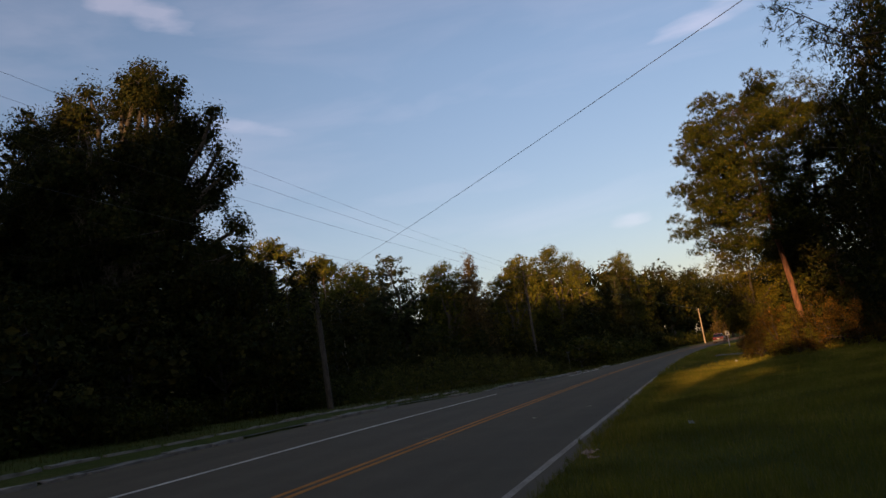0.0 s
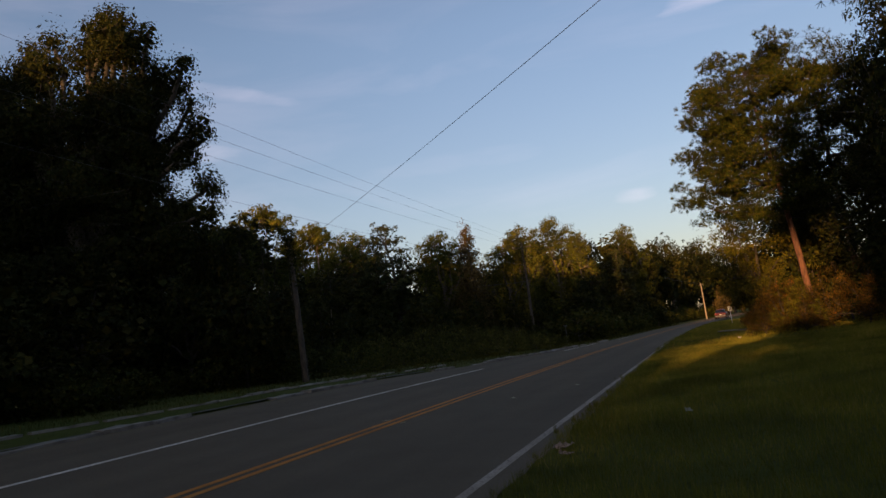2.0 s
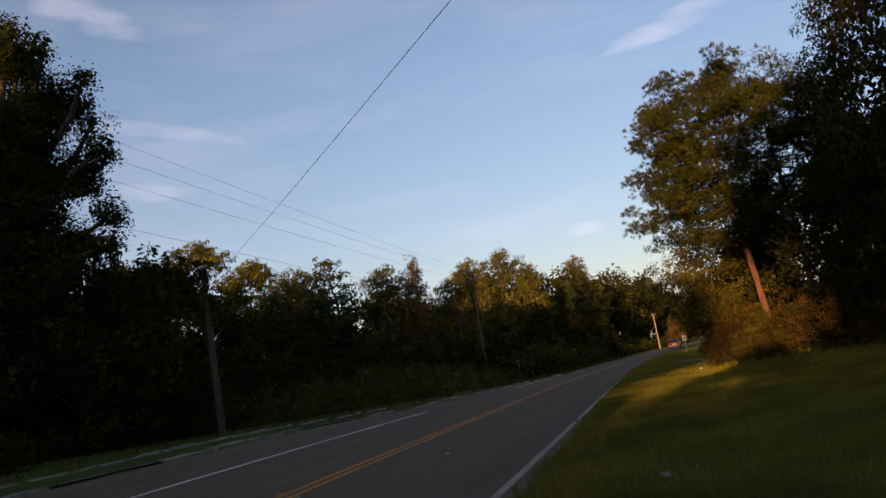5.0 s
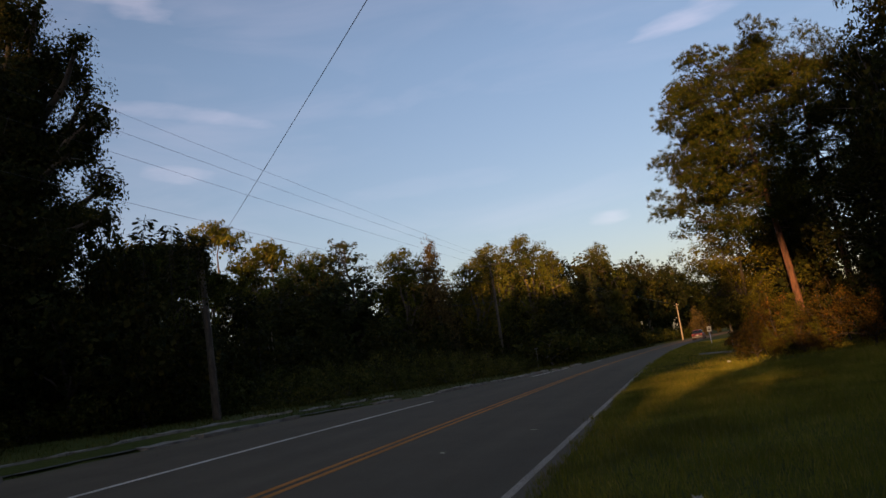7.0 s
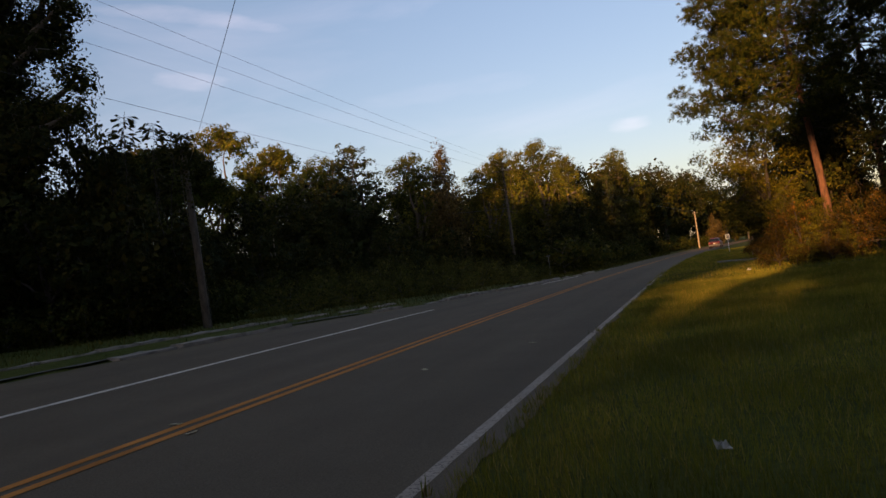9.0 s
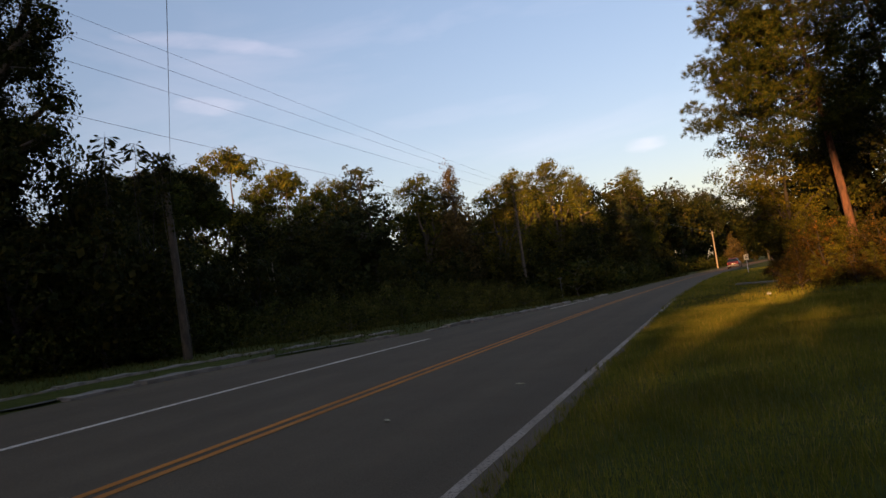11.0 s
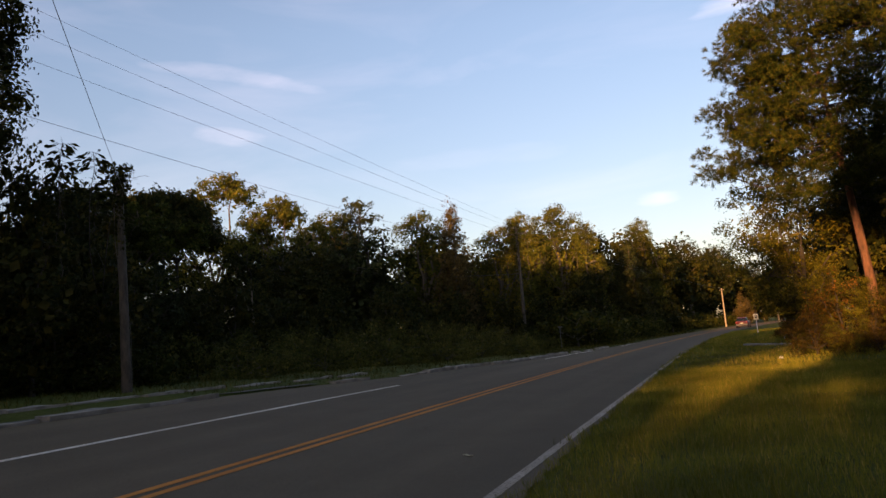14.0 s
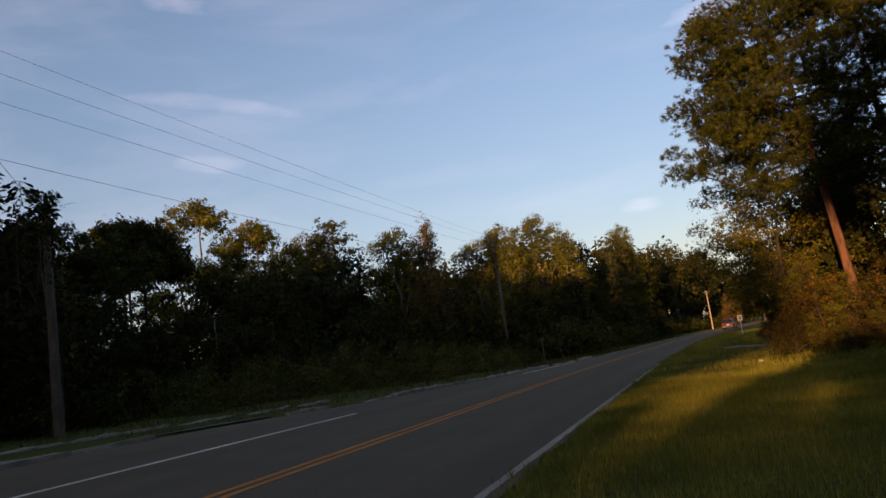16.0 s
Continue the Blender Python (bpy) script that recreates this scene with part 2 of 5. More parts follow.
def plain_material(name, colour, rough=0.6, metal=0.0, spread=0.2, scale=6.0):
    m, n, l, b = material(name, rough, metal)
    t = noise_node(n, l, scale, 5.0, 0.65)
    low, high = tuple(c * (1 - spread) for c in colour), tuple(min(1.0, c * (1 + spread)) for c in colour)
    l.new(ramp(n, l, t.outputs["Fac"], [(0.3, low), (0.7, high)]).outputs["Color"], b.inputs["Base Color"])
    bumped(n, l, b, t.outputs["Fac"], 0.15, 0.004)
    return m


SOIL, ASPHALT = soil_material(), asphalt_material()
LINE_WHITE = paint_material("white_road_paint", (0.84, 0.74, 0.60), (0.28, 0.23, 0.18))
LINE_WORN = paint_material("worn_white_road_paint", (0.46, 0.375, 0.29), (0.16, 0.125, 0.095), 0.45)
LINE_YELLOW = paint_material("yellow_road_paint", (0.60, 0.225, 0.045), (0.30, 0.125, 0.045), 0.36)
CONCRETE = plain_material("weathered_concrete", (0.22, 0.19, 0.155), 0.9, 0, 0.5, 4.0)
OLD_WALK = plain_material("dirty_old_concrete", (0.085, 0.075, 0.06), 0.95, 0, 0.55, 2.2)
CABLE = plain_material("black_cable", (0.03, 0.03, 0.032), 0.5)
STEEL = plain_material("galvanised_steel", (0.42, 0.42, 0.42), 0.45, 0.8)
SIGN_WHITE = plain_material("white_sign_face", (0.34, 0.34, 0.32), 0.45, 0, 0.06)
SIGN_RED = plain_material("red_sign_band", (0.45, 0.09, 0.06), 0.5, 0, 0.1)
SIGN_DARK = plain_material("dark_print", (0.06, 0.06, 0.06), 0.6, 0, 0.1)
WEATHERED = plain_material("weathered_dark_steel", (0.07, 0.068, 0.062), 0.8, 0, 0.3)
CERAMIC = plain_material("grey_ceramic", (0.35, 0.33, 0.31), 0.3, 0, 0.1)


# ---------------------------------------------------------------- the lie of the land
def smooth(a, b, v):
    u = min(1.0, max(0.0, (v - a) / (b - a)))
    return u * u * (3 - 2 * u)


def bend(y):
    """How far the road has swung to the right by y."""
    return 0.0 if y < 38 else 0.0007 * (min(y, 170) - 38) ** 2 + 0.185 * max(0.0, y - 170)


def banking(y):
    return 0.062 * (1 - smooth(15, 80, y))


def kerb_line(y):
    """The left edge of the asphalt, from the right edge line."""
    pts = ((-80, -10.0), (26, -9.8), (38, -8.2), (50, -7.3), (65, -6.8), (400, -6.7))
    for (a, p), (b, q) in zip(pts, pts[1:]):
        if y <= b:
            return p + (q - p) * smooth(a, b, y)
    return -6.7


EDGE = -2.7


def road_z(x, y):
    return banking(y) * (EDGE + bend(y) - x)


def land(x, y):
    """Height of the ground sheet."""
    e = EDGE + bend(y)
    k = e + kerb_line(y)
    bumps = 0.10 * noise.noise(Vector((x * 0.13, y * 0.13, 3.1))) + 0.03 * noise.noise(Vector((x * 0.6, y * 0.6, 7.7)))
    if x > e:
        away = smooth(0.6, 3.0, x - e)
        return -0.035 + bumps * away + 0.02 * away + 0.25 * smooth(9, 30, x - e)
    if x < k:
        away = smooth(0.3, 3.0, k - x)
        return road_z(max(x, k - 5), y) + 0.06 * smooth(0.0, 0.4, k - x) + bumps * away + 0.3 * smooth(6, 30, k - x)
    return road_z(x, y) - 0.05 - 0.10 * smooth(0.0, 0.5, min(x - k, e - x))


# ---------------------------------------------------------------- mesh helpers
def mesh_of(name, verts, faces, mat, smooth_shade=False):
    """A mesh from arrays: verts n x 3, faces m x k."""
    verts, faces = np.asarray(verts, np.float32), np.asarray(faces, np.int32)
    me = bpy.data.meshes.new(name)
    m, k = faces.shape
    me.vertices.add(len(verts))
    me.vertices.foreach_set("co", verts.ravel())
    me.loops.add(m * k)
    me.loops.foreach_set("vertex_index", faces.ravel())
    me.polygons.add(m)
    me.polygons.foreach_set("loop_start", np.arange(m, dtype=np.int32) * k)
    me.polygons.foreach_set("use_smooth", np.full(m, smooth_shade))
    me.update(calc_edges=True)
    me.materials.append(mat)
    return me


def part(name, me, parent, label=""):
    ob = new(name, me)
    ob.parent = parent
    return tagged(ob, label)


def bm_part(name, bm, mat, parent=None, label="", shade=False):
    me = bpy.data.meshes.new(name)
    if shade:
        for f in bm.faces:
            f.smooth = True
    bm.to_mesh(me)
    bm.free()
    me.materials.append(mat)
    ob = new(name, me)
    ob.parent = parent
    return tagged(ob, label)


def box(bm, size, m=Matrix(), bevel=0.0):
    got = bmesh.ops.create_cube(bm, size=1.0, matrix=m @ Matrix.Diagonal((*size, 1)))
    if bevel:
        es = {e for v in got["verts"] for e in v.link_edges}
        bmesh.ops.bevel(bm, geom=list(es), offset=bevel, segments=2, affect="EDGES", profile=0.5)
    return bm


def tubes(lines, sides=7):
    """Verts and faces of tapered tubes: each line is a list of (point, radius)."""
    vs, fs = [], []
    for line in lines:
        first = len(vs)
        for i, (p, r) in enumerate(line):
            q = line[min(i + 1, len(line) - 1)][0] - line[max(i - 1, 0)][0]
            q = q.normalized() if q.length > 1e-6 else Vector((0, 0, 1))
            u = q.cross(Vector((0.31, 0.93, 0.2))).normalized()
            w = q.cross(u)
            for s in range(sides):
                a = 2 * math.pi * s / sides
                vs.append(p + (u * math.cos(a) + w * math.sin(a)) * r)
        for i in range(len(line) - 1):
            for s in range(sides):
                a, b = first + i * sides + s, first + i * sides + (s + 1) % sides
                fs.append((a, b, b + sides, a + sides))
    return np.array([tuple(v) for v in vs]), np.array(fs)


def leaves(centres, normals, size, rng, narrow=0.55, droop=0.0):
    """Diamond leaves, one at each centre, turned about at random; normals bias their faces."""
    n = len(centres)
    nrm = normals + rng.normal(0, 0.5, (n, 3))
    nrm /= np.linalg.norm(nrm, axis=1, keepdims=True) + 1e-9
    along = np.cross(nrm, rng.normal(0, 1, (n, 3)))
    along /= np.linalg.norm(along, axis=1, keepdims=True) + 1e-9
    across = np.cross(nrm, along)
    s = size * rng.uniform(0.6, 1.35, (n, 1))
    along[:, 2] -= droop
    a, b = along * s, across * s * narrow
    lift = nrm * s * 0.15
    v = np.stack([centres - a, centres + b + lift, centres + a, centres - b + lift], 1).reshape(-1, 3)
    return v, np.arange(4 * n).reshape(n, 4)


def limb(rng, a, b, r0, r1, steps=5, wobble=0.05):
    a, b = Vector(a), Vector(b)
    length = (b - a).length
    out = []
    for i in range(steps + 1):
        u = i / steps
        p = a.lerp(b, u) + Vector(rng.normal(0, wobble * length * (u * (1 - u) * 2), 3))
        p.z += 0.10 * length * math.sin(math.pi * u)
        out.append((p, r0 + (r1 - r0) * u))
    return out


def crown_points(rng, blobs, clumps, per, spread, shell=0.55, lumpy=0.25):
    """Leaf places: clumps near the skins of some ellipsoids, with gaps between them."""
    vol = np.array([b[3] * b[4] * b[5] for b in blobs]) ** (2 / 3)
    pick = rng.choice(len(blobs), clumps, p=vol / vol.sum())
    c = np.array([b[:3] for b in blobs])[pick]
    r = np.array([b[3:] for b in blobs])[pick]
    d = rng.normal(0, 1, (clumps, 3))
    d /= np.linalg.norm(d, axis=1, keepdims=True)
    rad = (shell + (1 - shell) * rng.uniform(0, 1, (clumps, 1))) * (1 + np.clip(rng.normal(0, lumpy * 0.4, (clumps, 1)), -0.2, 0.08))
    centre = c + d * r * rad
    size = spread * rng.uniform(0.55, 1.4, (clumps, 1))
    off = rng.normal(0, 1, (clumps, per, 3)) * np.array([1.0, 1.0, 0.7])
    off /= (np.linalg.norm(off, axis=2, keepdims=True) + 1e-9)
    off *= rng.uniform(0.25, 1.0, (clumps, per, 1)) ** 0.45 * (1 + 0.12 * rng.normal(0, 1, (clumps, per, 1)))
    spray = (d * np.array([1.0, 1.0, 0.6]) + np.array([0, 0, 0.55]) + rng.normal(0, 0.35, (clumps, 3)))[:, None, :] * rng.uniform(-0.5, 0.7, (clumps, per, 1)) * 0.35
    pts = centre[:, None, :] + (off + spray) * size[:, None, :]
    nr = off * 0.6 + np.array([0, 0, 0.2]) + d[:, None, :] * 0.9
    return pts.reshape(-1, 3), nr.reshape(-1, 3), centre


def lumped(rng, masses, count):
    """Breaks each leaf mass into smaller rounded lumps over its skin."""
    out = []
    for x, y, z, rx, ry, rz in masses:
        for _ in range(count):
            d = Vector(rng.normal(0, 1, 3)) + Vector((0, 0, 0.25))
            d.normalize()
            k, q = rng.uniform(0.30, 0.52), rng.uniform(0.62, 0.86)
            out.append((x + d.x * rx * q, y + d.y * ry * q, z + d.z * rz * q, rx * k, ry * k, rz * k * 0.85))
    return out


def broadleaf(name, label, seed, blobs, stem, mat, bark, clumps=320, per=26, spread=0.075, leaf=0.016, thick=0.022, boughs=9, shell=0.55, core=130, heart=2.4, twigs=True, lumps=0):
    """A tree one unit high: a forked trunk with boughs into its leaf masses, and a crown of single leaves."""
    rng = np.random.default_rng(seed)
    tree = new(name)
    fork = Vector((rng.normal(0, 0.012), rng.normal(0, 0.012), stem))
    lines = [[(Vector((0, 0, -0.01)), thick * 1.35), (Vector((0, 0, 0.03)), thick), (fork * 0.55, thick * 0.85), (fork, thick * 0.7)]]
    pts, nr, centre = crown_points(rng, lumped(rng, blobs, lumps) if lumps else blobs, clumps, per, spread, shell)
    for b in blobs:
        lines.append(limb(rng, fork, b[:3], thick * 0.55, thick * 0.18))
    for i in rng.choice(len(centre), boughs * 3, replace=False):
        near = min(blobs, key=lambda b: (Vector(b[:3]) - Vector(centre[i])).length)
        lines.append(limb(rng, near[:3], centre[i], thick * 0.18, thick * 0.05, 3))
    tv, tf = tubes(lines)
    if twigs:
        # a thin twig into each leaf clump
        tips = []
        for p in centre[::2]:
            near = min(blobs, key=lambda b: (b[0] - p[0]) ** 2 + (b[1] - p[1]) ** 2 + (b[2] - p[2]) ** 2)
            a, b = Vector(p), Vector(near[:3])
            w = (b - a) * min(1.0, 3.0 * spread / ((b - a).length + 1e-6))
            tips.append([(a - w * 0.25, thick * 0.02), (a + w - Vector((0, 0, 0.3 * spread)), thick * 0.06)])
        kv, kf = tubes(tips, 3)
        tv, tf = np.concatenate([tv, kv]), np.concatenate([tf, kf + len(tv)])
    part("trunk", mesh_of("trunk", tv, tf, bark, True), tree)
    lv, lf = leaves(pts, nr, leaf, rng)
    if core:
        # big leaves added in the heart of each leaf mass to block light
        bulk = np.array([b[3] * b[4] * b[5] for b in blobs])
        share = np.maximum(4, core * len(blobs) * bulk / bulk.sum()).astype(int)
        c = np.repeat(np.array([b[:3] for b in blobs]), share, 0)
        r = np.repeat(np.array([b[3:] for b in blobs]), share, 0)
        d = rng.normal(0, 1, c.shape)
        d /= np.linalg.norm(d, axis=1, keepdims=True)
        hv, hf = leaves(c + d * r * 0.74 * rng.uniform(0.05, 1, (len(c), 1)) ** 0.45, d, leaf * heart, rng, 0.8)
        lv, lf = np.concatenate([lv, hv]), np.concatenate([lf, hf + len(lv)])
    part("crown", mesh_of("crown", lv, lf, mat), tree)
    return tagged(tree, label, "tree")


def pine(name, label, seed, height, lean, first, spread, whorls=26, needle=0.2, tufts=2.6, girth=0.21, needles=11, fluff=1.0, extra=()):
    """A pine in metres: a leaning plated trunk, long uneven boughs, twigs that end in tufts of needles."""
    rng = np.random.default_rng(seed)
    tree = new(name)

    def spine(u):
        return Vector((lean[0] * max(0.0, u) ** lean[1], 0.25 * math.sin(u * 3.1), u * height))

    trunk = [(spine(i / 14) - Vector((0, 0, 0.15 if i == 0 else 0)), girth * (1.15 if i == 0 else 1) * (1 - 0.80 * (i / 14) ** 1.1)) for i in range(15)]
    boughs, ends, ways = [], [], []
    plan = []
    for w in range(whorls):
        u = first + (0.985 - first) * ((w + rng.uniform(-0.3, 0.3)) / (whorls - 1))
        u = min(0.985, max(first, u))
        rel = (u - first) / (1 - first)
        for _ in range(int(rng.integers(2, 5))):
            reach = spread * (0.80 + 0.25 * math.sin(math.pi * rel)) * rng.uniform(0.5, 1.08) * (1 - 0.42 * rel ** 6)
            plan.append((u, rng.uniform(0, 2 * math.pi), reach, reach * rng.uniform(-0.18, 0.10) + rel * reach * 0.30))
    for u, a, reach, rise in plan + [(q[0], radians(q[1]), q[2], q[3]) for q in extra]:
        root = spine(u)
        tip = root + Vector((math.cos(a) * reach, math.sin(a) * reach, rise))
        r0 = 0.014 + 0.009 * reach
        line = []
        for i in range(6):
            t = i / 5
            p = root.lerp(tip, t) + Vector(rng.normal(0, 0.05 * reach * t, 3))
            p.z += -0.10 * reach * math.sin(math.pi * t) + 0.08 * reach * t * t
            line.append((p, r0 * (1 - 0.8 * t)))
        boughs.append(line)
        out = Vector((math.cos(a), math.sin(a), 0))
        side = Vector((-out.y, out.x, 0))
        knots = [(1.0, 0.0)] + [(rng.uniform(0.45, 1.0), rng.normal(0, 0.22 * reach)) for _ in range(1 + int(1.3 * reach))]
        for k in range(int(tufts * reach) + 3):
            t, off = knots[k % len(knots)]
            i = min(4, int(t * 5))
            p = line[i][0].lerp(line[i + 1][0], t * 5 - i)
            puff = p + side * (off + rng.normal(0, 0.24)) + out * rng.normal(0.1, 0.24) + Vector((0, 0, 0.10 + rng.normal(0, 0.13)))
            boughs.append([(p, 0.014), (puff, 0.007)])
            size = fluff * rng.uniform(0.20, 0.42)
            for _ in range(8):
                way = Vector(rng.normal(0, 1, 3)) + Vector((0, 0, 0.35))
                way.normalize()
                ends.append(puff + Vector((way.x * size, way.y * size, way.z * size * 0.55)))
                ways.append(way)
    big = [b for b in boughs if len(b) > 2]
    small = [b for b in boughs if len(b) == 2]
    part("trunk", mesh_of("trunk", *tubes([trunk], 12), BARK_PINE, True), tree)
    bv, bf = tubes(big, 4)
    tv, tf = tubes(small, 4) if len(small) < 900 else tubes(small[::2], 4)
    part("branchwork", mesh_of("branchwork", np.concatenate([bv, tv]), np.concatenate([bf, tf + len(bv)]), BARK_TWIG, True), tree)
    e, d = np.array([tuple(v) for v in ends]), np.array([tuple(v) for v in ways])
    n = len(e)
    way = d[:, None, :] * 0.9 + rng.normal(0, 0.55, (n, needles, 3))
    way /= np.linalg.norm(way, axis=2, keepdims=True)
    ln = needle * rng.uniform(0.7, 1.2, (n, needles, 1))
    side = np.cross(way, rng.normal(0, 1, (n, needles, 3)))
    side /= np.linalg.norm(side, axis=2, keepdims=True)
    foot = np.repeat(e[:, None, :], needles, 1)
    v = np.stack([foot - side * 0.009, foot + side * 0.009, foot + way * ln + side * 0.004, foot + way * ln - side * 0.004], 2).reshape(-1, 3)
    part("crown", mesh_of("crown", v, np.arange(len(v)).reshape(-1, 4), NEEDLE), tree)
    return tagged(tree, label, "tree")


# ---------------------------------------------------------------- ground sheet and road
def spaced(stops):
    out = []
    for (a, step), (b, _) in zip(stops, stops[1:]):
        out += list(np.arange(a, b - 1e-6, step))
    return out + [stops[-1][0]]


gx = spaced([(-900, 150), (-300, 40), (-60, 5), (-30, 1.5), (-16, 0.4), (-9, 1.2), (-4.2, 0.3), (2, 0.8), (14, 2), (30, 6), (60, 40), (300, 150), (900, 1)])
gy = spaced([(-900, 150), (-300, 40), (-60, 5), (-10, 1.2), (60, 2), (120, 4), (200, 20), (400, 100), (1500, 1)])
gv = [(x + bend(y) * (1 if abs(x) < 40 else 0), y, 0) for y in gy for x in gx]
gv = [(x, y, land(x, y)) for x, y, _ in gv]
nx = len(gx)
gf = [(j * nx + i, j * nx + i + 1, (j + 1) * nx + i + 1, (j + 1) * nx + i) for j in range(len(gy) - 1) for i in range(nx - 1)]
tagged(new("ground", mesh_of("ground", gv, gf, SOIL, True)), "grassy verge soil running into dark leaf-strewn woodland floor", "ground", kind="structure")


def strip(name, left, right, y0, y1, mat, up=0.0, step=1.0, ragged=0.0, columns=1, seed=5):
    """A ribbon along the road between two offsets from the right edge line."""
    rng = np.random.default_rng(seed)
    n = max(2, int((y1 - y0) / step) + 1)
    vs, fs = [], []
    for j in range(n):
        y = y0 + (y1 - y0) * j / (n - 1)
        for i in range(columns + 1):
            a, b = (f(y) if callable(f) else f for f in (left, right))
            o = a + (b - a) * i / columns
            if i in (0, columns):
                o += ragged * noise.noise(Vector((y * 0.9, i * 3.3, seed))) + 0.4 * ragged * rng.uniform(-1, 1)
            x = EDGE + bend(y) + o
            vs.append((x, y, road_z(x, y) + up))
    w = columns + 1
    for j in range(n - 1):
        for i in range(columns):
            a = j * w + i
            fs.append((a, a + 1, a + w + 1, a + w))
    return new(name, mesh_of(name, vs, fs, mat, True))


road = tagged(strip("road", kerb_line, lambda v: 0.38 - 0.15 * smooth(12, 24, v) - 0.16 * smooth(22, 48, v), -80, 330, ASPHALT, 0.0, 0.25, 0.09, 14), "grey worn asphalt two-lane road bending away", "road", kind="structure")
for nm, o, y0, y1, mat, wide, lab in (
        ("edge_line", 0.03, -80, 46, LINE_WORN, 0.12, "worn white edge line painted along the verge side"),
        ("centre_line", -3.22, -80, 330, LINE_YELLOW, 0.115, "yellow centre line, one of a solid pair"),
        ("centre_line", -3.45, -80, 330, LINE_YELLOW, 0.115, "yellow centre line, one of a solid pair"),
        ("edge_line", -6.62, -80, 31.0, LINE_WHITE, 0.13, "white edge line along the far lane, ending abruptly"),
        ("edge_line", -6.6, 48, 60, LINE_WHITE, 0.16, "white edge line beginning again farther on"),
        ("edge_line", -6.5, 70, 76, LINE_WHITE, 0.12, "short white edge line before the bend")):
    tagged(strip(nm, o - wide / 2, o + wide / 2, y0, y1, mat, 0.006, 0.5, 0.006, 1, 3), lab, "road marking", kind="structure")

# ---------------------------------------------------------------- trees: a few kinds, each one unit high
OAK = broadleaf("oak_tree", "broad dark green oak with a lumpy crown", 11,
                [(0, 0, 0.62, 0.24, 0.24, 0.24), (-0.16, 0.05, 0.52, 0.18, 0.18, 0.20), (0.17, -0.04, 0.54, 0.19, 0.18, 0.21), (0.03, 0.1, 0.80, 0.16, 0.16, 0.17), (0.0, -0.1, 0.4, 0.2, 0.2, 0.2)], 0.3, LEAF_OAK, BARK, 440, 19, 0.032, 0.0098, shell=0.75, core=170, heart=1.8, lumps=9)
GUM = broadleaf("sweetgum_tree", "tall green and gold tree with an uneven pointed crown", 12,
                [(0, 0, 0.55, 0.19, 0.19, 0.27), (0.05, 0.02, 0.78, 0.14, 0.14, 0.17), (-0.13, 0, 0.64, 0.13, 0.14, 0.18), (0.14, 0.03, 0.54, 0.15, 0.14, 0.20), (-0.02, 0.0, 0.3, 0.19, 0.19, 0.2), (0.03, 0.0, 0.91, 0.09, 0.09, 0.09), (-0.06, 0.03, 0.82, 0.10, 0.10, 0.11)], 0.3, LEAF_GOLD, BARK, 560, 32, 0.026, 0.0060, shell=0.78, core=170, heart=1.7, lumps=8)
OPEN = broadleaf("open_crowned_tree", "open-crowned tree with pale limbs showing between leaf tufts", 13,
                 [(-0.06, 0, 0.85, 0.16, 0.15, 0.12), (0.15, 0.02, 0.80, 0.13, 0.12, 0.11), (-0.24, 0, 0.70, 0.13, 0.13, 0.11), (0.26, 0, 0.66, 0.14, 0.13, 0.14), (0.04, 0.05, 0.66, 0.18, 0.17, 0.14), (-0.08, 0, 0.46, 0.26, 0.22, 0.17), (0.14, 0, 0.36, 0.22, 0.2, 0.18)], 0.35, LEAF_GOLD, BARK_OLIVE, 950, 28, 0.024, 0.0070, 0.014, shell=0.65, core=120, heart=1.6, lumps=8)
RUST = broadleaf("dying_conifer", "narrow tree with thin dry russet foliage", 14,
                 [(0, 0, 0.88, 0.06, 0.06, 0.12), (0.01, 0, 0.74, 0.10, 0.10, 0.14), (-0.03, 0, 0.56, 0.15, 0.15, 0.18), (0.06, 0, 0.40, 0.17, 0.17, 0.2), (0.0, 0, 0.2, 0.18, 0.18, 0.2)], 0.62, LEAF_RUST, BARK, 480, 24, 0.034, 0.0068, 0.014, shell=0.25, core=60, heart=2.4)
CEDAR = broadleaf("cedar_tree", "dark dense cedar with an irregular top", 15,
                  [(0.02, 0, 0.82, 0.11, 0.11, 0.15), (-0.08, 0, 0.62, 0.13, 0.13, 0.17), (0.08, 0, 0.55, 0.15, 0.15, 0.2), (0, 0, 0.32, 0.19, 0.19, 0.22)], 0.35, LEAF_CEDAR, BARK, 360, 19, 0.030, 0.0092, shell=0.7, core=130, heart=1.7, lumps=8)
DOME = broadleaf("round_pine", "distant tree with a smooth domed golden-green crown", 16,
                 [(0, 0, 0.74, 0.22, 0.22, 0.2), (-0.1, 0, 0.66, 0.15, 0.15, 0.15), (0.12, 0, 0.66, 0.15, 0.15, 0.15), (0, 0, 0.45, 0.16, 0.16, 0.2)], 0.5, LEAF_GOLD, BARK_PINE, 760, 26, 0.024, 0.0068, shell=0.8, lumps=12)
SHRUB = broadleaf("shrub", "dark tangled roadside shrub draped with vines", 17,
                  [(0, 0, 0.45, 0.5, 0.5, 0.42), (-0.45, 0.1, 0.34, 0.4, 0.35, 0.33), (0.48, -0.1, 0.36, 0.4, 0.36, 0.34), (0.1, -0.4, 0.28, 0.4, 0.3, 0.28)], 0.15, LEAF_SHRUB, BARK, 115, 12, 0.15, 0.033, 0.02, 2, core=30, heart=1.7, twigs=False)
